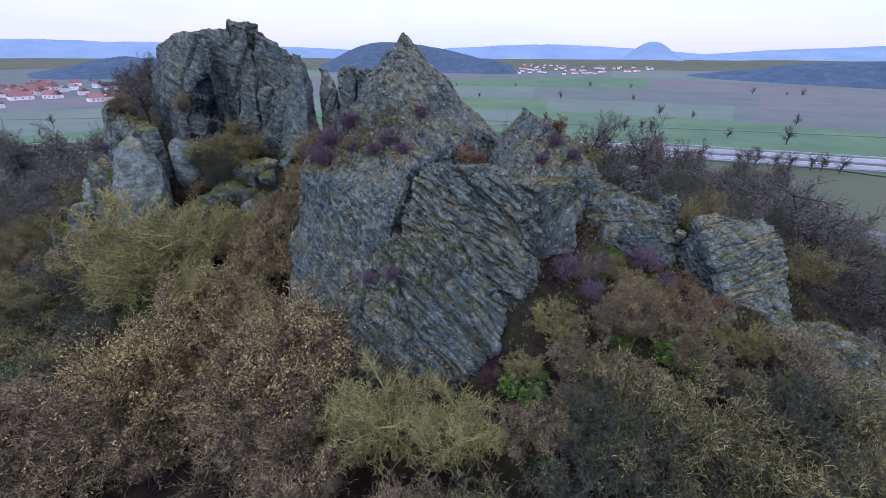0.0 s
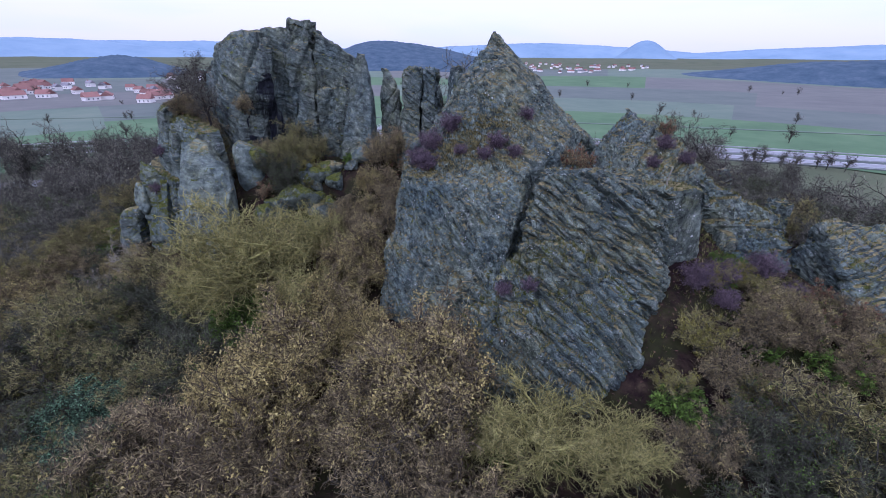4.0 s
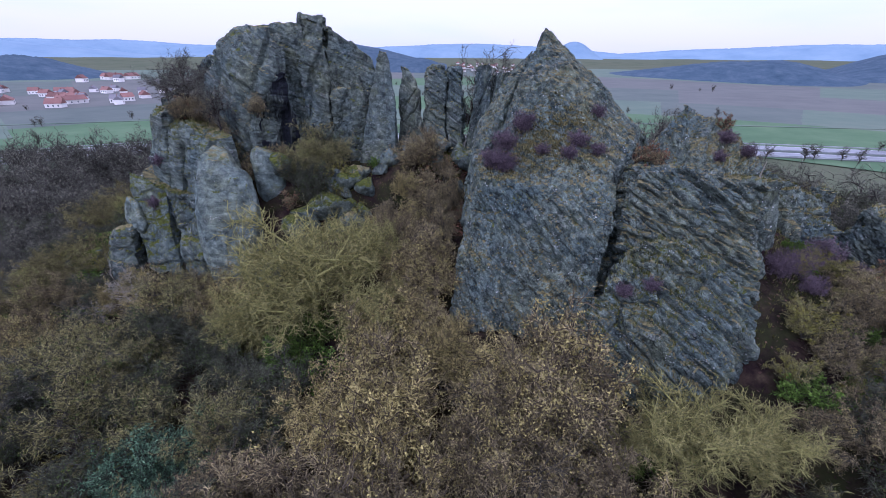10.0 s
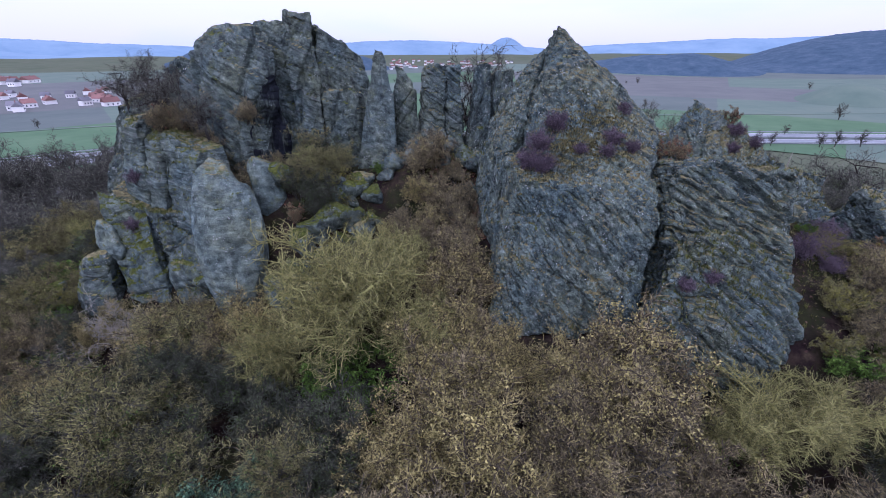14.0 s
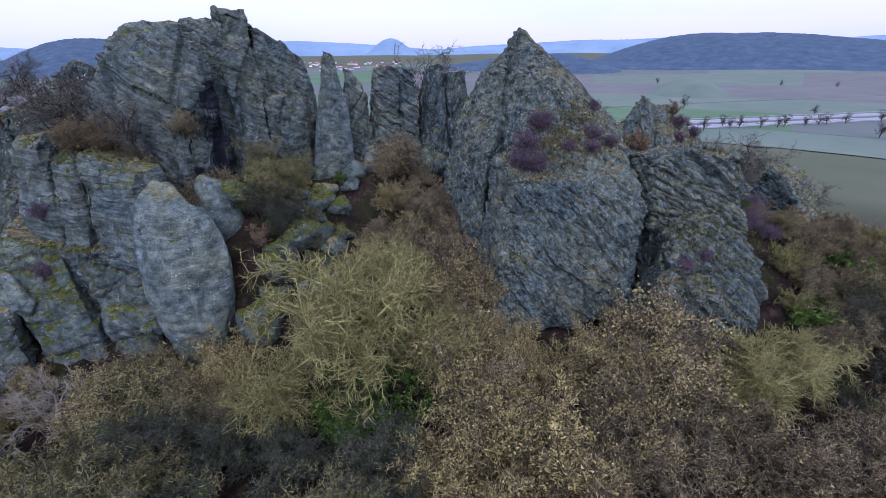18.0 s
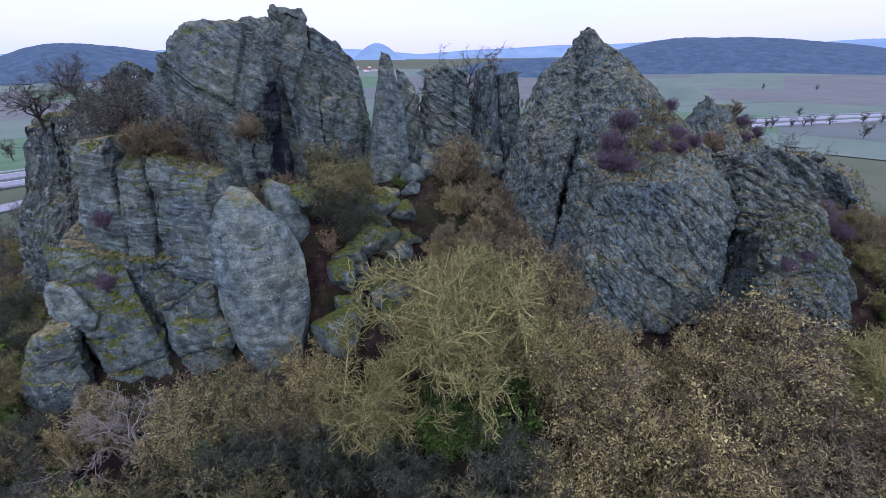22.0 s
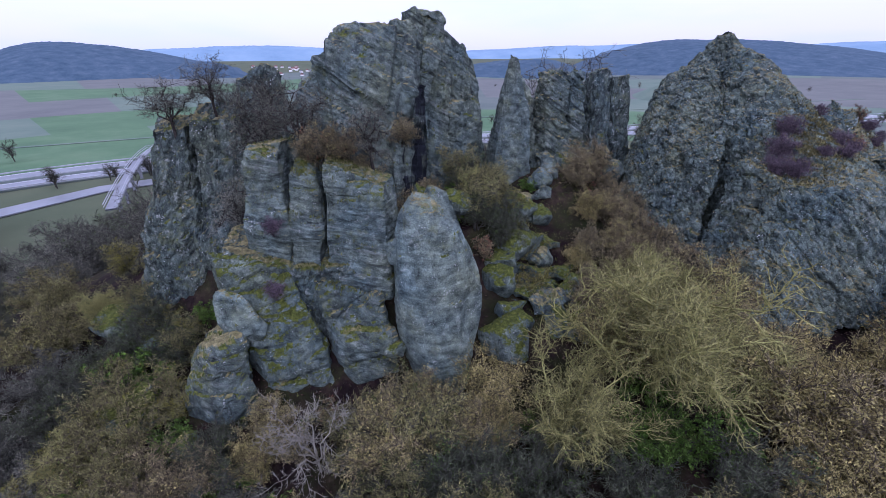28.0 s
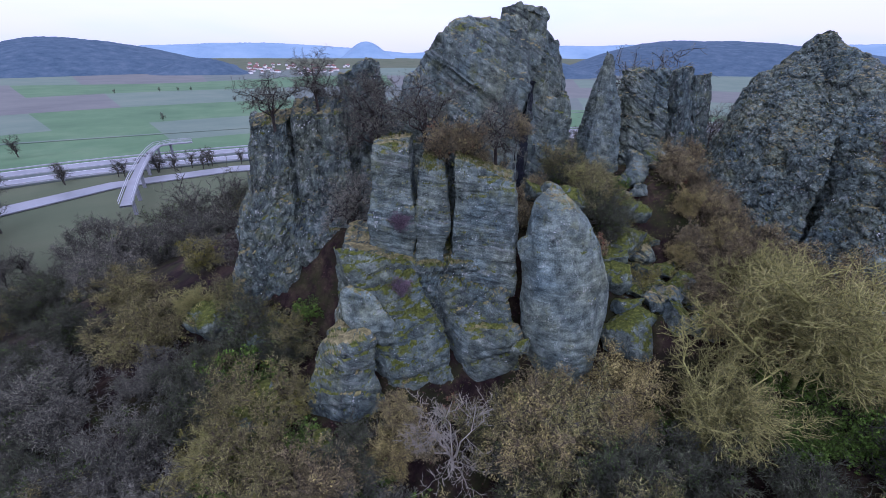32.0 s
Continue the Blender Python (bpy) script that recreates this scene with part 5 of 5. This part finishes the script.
species("ivy", "low patch of bright green ivy and bramble leaves", "shrub",
        plant("shrub", 19, 0.9, 1.9, 9, M_BARK_DARK, M_LEAF_IVY, M_LEAF_IVY, 2600, 0.04, (2, 2, 2, 1), 0.012, 0, 0.1, 0.006))
species("far", "tall bare tree in the winter wood below", "tree",
        plant("wood_tree", 16, 11.0, 5.0, 7, M_BARK_GREY, M_TWIG_WOOD, None, 0, 0.04, (2, 2, 2, 1), 0.13, 2.5, 0.45, 0.024),
        plant("wood_tree", 17, 10.0, 4.6, 7, M_BARK_GREY, M_TWIG_WOOD, None, 0, 0.04, (2, 2, 2, 1), 0.13, 2.0, 0.45, 0.024))
species("hedge", "small bare tree beside road or field", "tree",
        plant("roadside_tree", 18, 7.0, 4.0, 5, M_BARK_GREY, M_TWIG_WOOD, None, 0, 0.04, (2, 2, 1, 1), 0.10, 1.5, 0.35, 0.026))
species("thicket", "tangled grey-brown winter thicket with some green bramble", "thicket",
        plant("thicket", 21, 3.4, 6.4, 16, M_BARK_GREY, M_TWIG_GREY, M_LEAF_GREEN, 900, 0.04, (2, 3, 3, 1), 0.045, 0, 0.2, 0.0125, 0.8),
        plant("thicket", 22, 3.0, 6.0, 16, M_BARK_ROSE, M_TWIG_OLIVE, M_LEAF_OLIVE, 700, 0.04, (2, 3, 3, 1), 0.045, 0, 0.2, 0.0125, 0.8),
        plant("thicket", 23, 3.2, 6.2, 15, M_BARK_GREY, M_TWIG_WOOD, M_LEAF_GREEN, 500, 0.04, (2, 3, 3, 1), 0.045, 0, 0.2, 0.0125, 0.8))

# slope before the rocks
strew("tan", -7.6, 12.0, 3.4, 2.6, 8, 1.1)
strew("rose", -11.5, 9.5, 3.6, 3.0, 7, 1.0)
strew("rose", -5.0, 9.0, 3.0, 2.6, 6, 1.0)
strew("tan", -4.6, 11.6, 1.6, 1.4, 3, 0.9)
strew("rose", -3.0, 5.5, 4.0, 2.5, 6, 1.0)
put("olive", -12.4, 16.5, 1.4), put("olive", -10.2, 15.4, 0.95), put("olive", -15.2, 17.2, 0.85), put("olive", -10.4, 18.4, 0.85)
strew("grey", -18.0, 15.4, 3.0, 2.0, 5, 0.85)
put("olive", -1.4, 8.9, 0.75), put("olive", -2.9, 9.6, 0.6), put("olive", 0.6, 8.6, 0.6)
strew("grey", 4.5, 7.0, 3.5, 1.8, 6, 0.95)
strew("grey", 9.0, 7.0, 3.0, 2.0, 5, 0.9)
strew("rose", 6.0, 10.6, 2.4, 1.4, 5, 0.6)
strew("rust", 8.2, 12.4, 1.6, 1.2, 4, 0.7)
strew("yellow", 4.0, 10.2, 2.0, 1.0, 4, 0.55)
strew("purple", 4.8, 12.6, 1.2, 1.0, 3, 0.75)
strew("yellow", 6.4, 12.6, 1.8, 1.2, 5, 0.45)
strew("rose", 7.4, 11.6, 1.6, 1.2, 4, 0.5)
strew("purple", 8.4, 14.0, 1.0, 0.8, 2, 0.7)
strew("ivy", 6.4, 13.4, 1.8, 1.2, 4, 0.5)
strew("grey", 12.0, 8.0, 2.4, 2.4, 5, 0.8)
strew("rose", 9.5, 9.4, 2.2, 1.4, 4, 0.6)
strew("yellow", 8.0, 9.6, 2.0, 1.4, 4, 0.5)
strew("grey", 15.0, 5.0, 3.0, 2.0, 4, 0.8)
strew("rose", 3.4, 8.2, 1.6, 1.0, 3, 0.6)
strew("grey", 1.0, 5.4, 3.0, 1.6, 4, 0.8)
strew("conifer", -17.0, 11.4, 2.2, 1.6, 4, 0.85, gap=1.4)
strew("grey", -20.5, 13.5, 2.4, 2.0, 3, 0.8)
put("yellow", -20.0, 13.0, 0.7)
strew("grey", -20.0, 17.5, 2.4, 1.6, 5, 0.75)
strew("grey", -20.5, 19.5, 3.0, 1.4, 6, 0.8)
strew("grey", -16.0, 8.0, 3.0, 2.2, 5, 0.9)
strew("grey", -22.0, 9.5, 4.0, 3.0, 7, 0.9)
strew("grey", -24.5, 17.0, 2.6, 2.6, 6, 0.8)
strew("tan", -17.2, 19.6, 1.4, 0.8, 3, 0.7)
put("tan", -18.9, 20.9, 0.7), put("tan", -19.6, 21.4, 0.6)
put("pale", -22.3, 22.0, 0.95), put("tan", -20.2, 20.3, 0.8), put("yellow", -15.6, 17.6, 0.8)
for key, x, y, k in (("tan", -24.0, 23.0, 0.6), ("rose", -22.9, 22.9, 0.6), ("grey", -21.2, 21.9, 0.7), ("tan", -23.3, 23.9, 0.5), ("rust", -21.4, 23.2, 0.9), ("grey", -25.2, 23.6, 0.7), ("rose", -19.4, 21.6, 0.5)):
    put(key, x, y, k)
# gully between boulder and pyramid
for key, x, y, k in (("grey", -13.9, 24.4, 0.6), ("grey", -13.2, 23.5, 0.5), ("olive", -13.4, 25.4, 0.45), ("rust", -14.3, 23.4, 0.8), ("grey", -12.4, 25.4, 0.5), ("tan", -12.9, 19.2, 0.45)):
    put(key, x, y, k)
strew("tan", -8.6, 17.0, 1.0, 1.4, 3, 0.75)
strew("rose", -8.2, 20.6, 1.8, 2.0, 7, 0.7)
strew("rose", -7.0, 23.6, 1.4, 1.6, 5, 0.6)
strew("yellow", -11.4, 22.0, 1.4, 1.6, 4, 0.5)
strew("grey", -13.6, 25.0, 1.0, 1.0, 3, 0.5)
strew("rust", -6.4, 22.4, 1.2, 2.0, 5, 0.7)
strew("grey", -12.0, 26.3, 1.6, 0.8, 3, 0.6)
strew("tan", -9.0, 22.2, 1.2, 1.4, 3, 0.55)
strew("rose", -11.0, 20.0, 1.2, 1.4, 4, 0.6)
strew("tan", -11.8, 18.6, 1.4, 1.0, 3, 0.6)
strew("yellow", -12.4, 23.0, 1.3, 1.5, 4, 0.42)
strew("grey", -12.6, 24.6, 1.4, 1.0, 3, 0.5)
strew("ivy", -12.2, 15.4, 3.0, 1.4, 7, 1.1)
strew("ivy", 4.6, 10.4, 3.0, 1.4, 4, 0.8)
strew("yellow", -18.6, 13.4, 2.4, 1.6, 4, 0.6)
strew("ivy", -5.0, 9.4, 3.0, 1.6, 4, 0.9)
strew("ivy", -24.6, 21.6, 1.6, 1.6, 3, 0.9)
for x, y, k in ((-13.6, 15.4, 1.0), (-12.6, 17.2, 0.9), (-6.6, 10.4, 0.9), (-8.6, 13.6, 0.7), (2.6, 9.6, 1.0), (3.8, 9.0, 0.8), (-25.2, 22.0, 0.9), (-26.4, 25.2, 1.0), (-14.6, 25.0, 0.9), (-13.6, 26.2, 0.8), (-15.6, 18.6, 0.8), (7.4, 11.4, 0.8), (-0.8, 9.2, 0.7), (-24.2, 30.4, 1.0), (-9.8, 25.6, 0.7)):
    put("ivy", x, y, k)
# ledges
for x, y, s in ((-5.3, 17.4, 0.75), (-4.9, 16.9, 0.7), (-4.7, 17.6, 0.7), (-2.7, 16.2, 0.5), (-2.2, 16.7, 0.5), (-1.6, 16.3, 0.45), (-3.9, 17.9, 0.6), (-3.6, 16.6, 0.4), (-0.9, 18.0, 0.4), (4.6, 17.4, 0.5), (5.4, 17.0, 0.5), (4.0, 16.8, 0.4), (-1.6, 11.7, 0.4), (-2.4, 11.9, 0.4)):
    put("purple", x, y, s, True)
for x, y, s in ((0.9, 17.2, 0.8), (1.3, 16.8, 0.7), (4.9, 18.0, 0.7), (-19.6, 26.6, 1.0), (-18.6, 26.4, 0.9)):
    put("rust", x, y, s, True)
# shrubs under and beside the tower
put("bare", -17.8, 25.8, 0.45, True), put("bare", -19.8, 27.4, 0.55, True)
strew("rose", -18.6, 26.8, 1.6, 0.9, 3, 0.5, True)
strew("rose", -15.6, 26.2, 1.4, 0.6, 4, 0.55, True)
put("bare", -22.8, 35.4, 0.34, True), put("bare", -20.8, 33.6, 0.36, True), put("bare", -25.4, 36.4, 0.55), put("olive", -28.4, 34.6, 0.5), put("bare", -19.9, 31.2, 0.34, True)
put("bare", -3.0, 29.9, 1.2, vary=0.0)
put("bare", 8.2, 18.9, 0.4)
strew("purple", -22.0, 26.0, 0.8, 0.8, 3, 0.6, True)
strew("yellow", -26.5, 31.0, 1.6, 1.6, 4, 0.6)
strew("grey", -18.8, 26.5, 2.0, 1.2, 3, 0.45, True)
strew("rose", -16.8, 25.9, 1.6, 0.6, 2, 0.45, True)
strew("rose", -20.6, 28.2, 1.2, 1.0, 2, 0.45, True)
strew("yellow", -13.0, 24.8, 1.2, 1.4, 4, 0.55)
strew("tan", -11.6, 12.6, 2.0, 1.0, 2, 0.8)
strew("grey", -14.5, 13.0, 2.0, 1.6, 4, 0.8)
strew("tan", -8.0, 14.4, 1.0, 1.0, 2, 0.8)
# left flank: thicket down to the wood
strew("rose", -27.0, 23.4, 1.8, 2.0, 3, 0.7)
strew("yellow", -27.8, 25.5, 2.0, 2.4, 4, 0.65)
strew("thicket", -28.5, 21.0, 3.6, 3.6, 7, 0.62, gap=1.9)
strew("thicket", -30.0, 27.5, 3.4, 4.0, 8, 0.66, gap=1.9)
strew("thicket", -27.0, 30.5, 2.0, 2.4, 3, 0.5, gap=1.7)
strew("thicket", -35.0, 24.0, 4.0, 6.0, 9, 0.8, gap=2.3)
strew("thicket", -34.0, 36.0, 5.0, 5.0, 9, 0.8, gap=2.3)
strew("thicket", -25.0, 15.0, 3.2, 2.6, 5, 0.6, gap=1.9)
strew("thicket", -42.0, 32.0, 5.0, 10.0, 12, 1.0, gap=2.8)
strew("ivy", -27.0, 24.0, 3.0, 4.0, 6, 1.1)
put("ivy", -27.5, 29.4, 1.8), put("ivy", -26.9, 28.6, 1.3), put("yellow", -27.4, 39.5, 1.0)
put("olive", -29.0, 25.6, 0.5), put("olive", -31.5, 22.5, 0.6)
strew("grey", -26.5, 31.5, 2.4, 2.6, 4, 0.7)
strew("tan", -26.0, 20.0, 2.0, 1.8, 4, 0.7)
put("bare", -20.6, 30.2, 0.62, True, below=12.5), put("bare", -20.8, 28.6, 0.55, True), put("bare", -22.0, 29.8, 0.55, True), put("bare", -23.6, 34.0, 0.45, True), put("bare", -21.9, 33.0, 0.4, True)
# right flank and the woods round the hill
strew("bare", 20.0, 22.0, 5.0, 6.0, 7, 0.9, gap=2)
strew("thicket", 14.5, 20.0, 3.5, 4.0, 6, 0.6, gap=1.9)
strew("thicket", 10.5, 24.5, 4.0, 3.0, 6, 0.6, gap=1.9)
strew("thicket", 20.0, 12.0, 3.0, 5.0, 5, 0.6, gap=1.9)
strew("bare", 13.0, 33.0, 8.0, 4.0, 6, 0.7, gap=2)
strew("far", 38, 66, 26, 22, 30, 0.9, gap=3)
strew("far", 12, 78, 20, 18, 18, 0.9, gap=3)
strew("far", -66, 58, 20, 30, 44, 1.2, gap=3)
strew("far", -56, 26, 8, 16, 10, 0.55, gap=3)
strew("far", -84, 96, 28, 30, 38, 1.5, gap=3.5)
strew("far", -120, 118, 30, 24, 16, 1.5, gap=3.5)
strew("far", -42, 98, 26, 20, 44, 0.62, gap=3)
strew("thicket", -30, 62, 18, 16, 30, 1.25, gap=3)
strew("thicket", -14, 92, 24, 16, 44, 1.6, gap=3.6)
strew("thicket", 34, 34, 10, 16, 20, 1.1, gap=3)
strew("far", -74, 122, 20, 16, 20, 1.3, gap=3.5)
strew("far", -14, 62, 16, 12, 10, 0.7, gap=3)
# the belt of slender trees before the motorway
for _ in range(64):
    a, r = radians(rng.uniform(6, 40)), rng.uniform(104, 140)
    put("far", r * math.sin(a), r * math.cos(a), rng.uniform(1.0, 1.35))
for k in range(4, 86):
    p, q = ROAD_LINE[k], ROAD_LINE[min(k + 1, 89)]
    for f in (0.2, 0.7):
        c = p + (q - p) * f
        if -260 < c[0] < 330 and rng.random() < 0.75:
            put("hedge", c[0] + rng.uniform(-2, 2), c[1] - 17 + rng.uniform(-2, 3), 1.0, False, 0, 1.0)
for _ in range(46):
    a, r = radians(rng.uniform(-60, 75)), rng.choice((233, 302, 398, 543)) + rng.uniform(-3, 3)
    put("hedge", r * math.sin(a), r * math.cos(a), rng.uniform(0.6, 1.3))
# ---- tufts of dry grass and moss cushions on ledges ----
def tufts(name, cx, cy, rx, ry, count, tall, material, label, slope=0.55, seed=0):
    rs = np.random.RandomState(seed)
    co, tris = [], []
    for _ in range(count):
        x, y = cx + rx * rs.normal() * 0.5, cy + ry * rs.normal() * 0.5
        hit = rock_tree.ray_cast(Vector((x, y, 40)), Vector((0, 0, -1)))
        g = float(ground_height(x, y))
        if hit[0] is not None and hit[0].z > g:
            if hit[1].z < slope:
                continue
            z = hit[0].z
        else:
            z = g
        for _k in range(5):
            a = rs.uniform(0, 6.283)
            d = np.array([math.cos(a), math.sin(a), 0])
            w = np.array([-d[1], d[0], 0]) * 0.012
            o = np.array([x, y, z - 0.02]) + rs.normal(size=3) * (0.03, 0.03, 0)
            h = tall * rs.uniform(0.6, 1.3)
            k = len(co)
            co += [o - w, o + w, o + d * h * rs.uniform(0.3, 0.9) + (0, 0, h)]
            tris.append((k, k + 1, k + 2))
    if co:
        ob = new(name, tri_mesh(name, np.array(co), np.array(tris), material))
        tagged(ob, label, "grass", kind="stuff")


tufts("dry_grass", -3.4, 17.2, 2.6, 1.4, 3600, 0.09, M_DRYGRASS, "dry straw-coloured grass on the pyramid ledge", 0.35, 1)
tufts("dry_grass", 4.2, 17.2, 4.0, 2.2, 900, 0.09, M_DRYGRASS, "dry straw-coloured grass on the knoll", 0.45, 2)
tufts("dry_grass", 7.5, 14.5, 3.6, 4.0, 1600, 0.10, M_DRYGRASS, "dry grass and moss on the open slope", 0.4, 3)
tufts("dry_grass", -20.2, 25.8, 2.6, 2.2, 1600, 0.11, M_MOSSBLADE, "dry grass on the ledges of the split blocks", 0.45, 4)
tufts("dry_grass", 14.0, 12.0, 3.6, 4.0, 1500, 0.16, M_MOSSBLADE, "olive moss and grass on the stepped ridge", 0.45, 5)
tufts("dry_grass", -1.0, 12.0, 3.0, 1.6, 900, 0.14, M_MOSSBLADE, "olive moss and grass on the lower block", 0.35, 6)
tufts("dry_grass", -6.0, 25.0, 3.0, 3.0, 1200, 0.14, M_MOSSBLADE, "green moss and grass in the saddle", 0.45, 7)
tufts("moss_and_grass", 7.0, 13.6, 3.0, 3.4, 3200, 0.10, M_MOSSBLADE, "yellow-green moss and grass on the open slope", 0.4, 8)
tufts("moss_and_grass", -11.5, 22.5, 3.0, 4.0, 1600, 0.09, M_MOSSBLADE, "yellow-green moss between the fallen boulders", 0.4, 9)


def litter(name, x0, x1, y0, y1, count, material, label, seed):
    """Fallen leaves lying on the ground."""
    rs = np.random.RandomState(seed)
    x, y = rs.uniform(x0, x1, count), rs.uniform(y0, y1, count)
    z = ground_height(x, y) + 0.03
    u = rs.normal(size=(count, 3)) * (1, 1, 0.3)
    u /= np.linalg.norm(u, axis=1)[:, None]
    w = np.cross(u, (0, 0, 1.0)) + rs.normal(size=(count, 3)) * 0.25
    s = 0.05 * rs.uniform(0.6, 1.4, count)[:, None]
    at = np.stack([x, y, z], 1)
    co = np.stack([at - u * s, at + w * s * 0.6, at + u * s, at - w * s * 0.6], 1).reshape(-1, 3)
    b = np.arange(count)[:, None] * 4
    ob = new(name, tri_mesh(name, co, np.concatenate([b + [0, 1, 2], b + [0, 2, 3]]), material))
    tagged(ob, label, "leaf litter", kind="stuff")


litter("leaf_litter", -30, 16, 2, 34, 36000, M_LITTER, "dark brown fallen leaves over the hillside", 1)
litter("leaf_litter", -7.5, -4.6, 20, 26, 2600, M_LEAF_RUST, "rust-red fallen leaves in the gully", 2)

# pale dead stem on the corner of the slab
stem_at = np.array([(3.1, 13.85, 9.3), (3.12, 13.84, 9.9), (3.05, 13.84, 10.3), (3.14, 13.86, 10.75)])
dead_stem = new("dead_stem", segments_mesh("dead_stem", stem_at[:-1], stem_at[1:], np.array([0.035, 0.03, 0.022]), np.array([0.03, 0.022, 0.01]), 6, M_BARK_PALE))
tagged(dead_stem, "bleached dead stem standing on the slab corner", "stem")
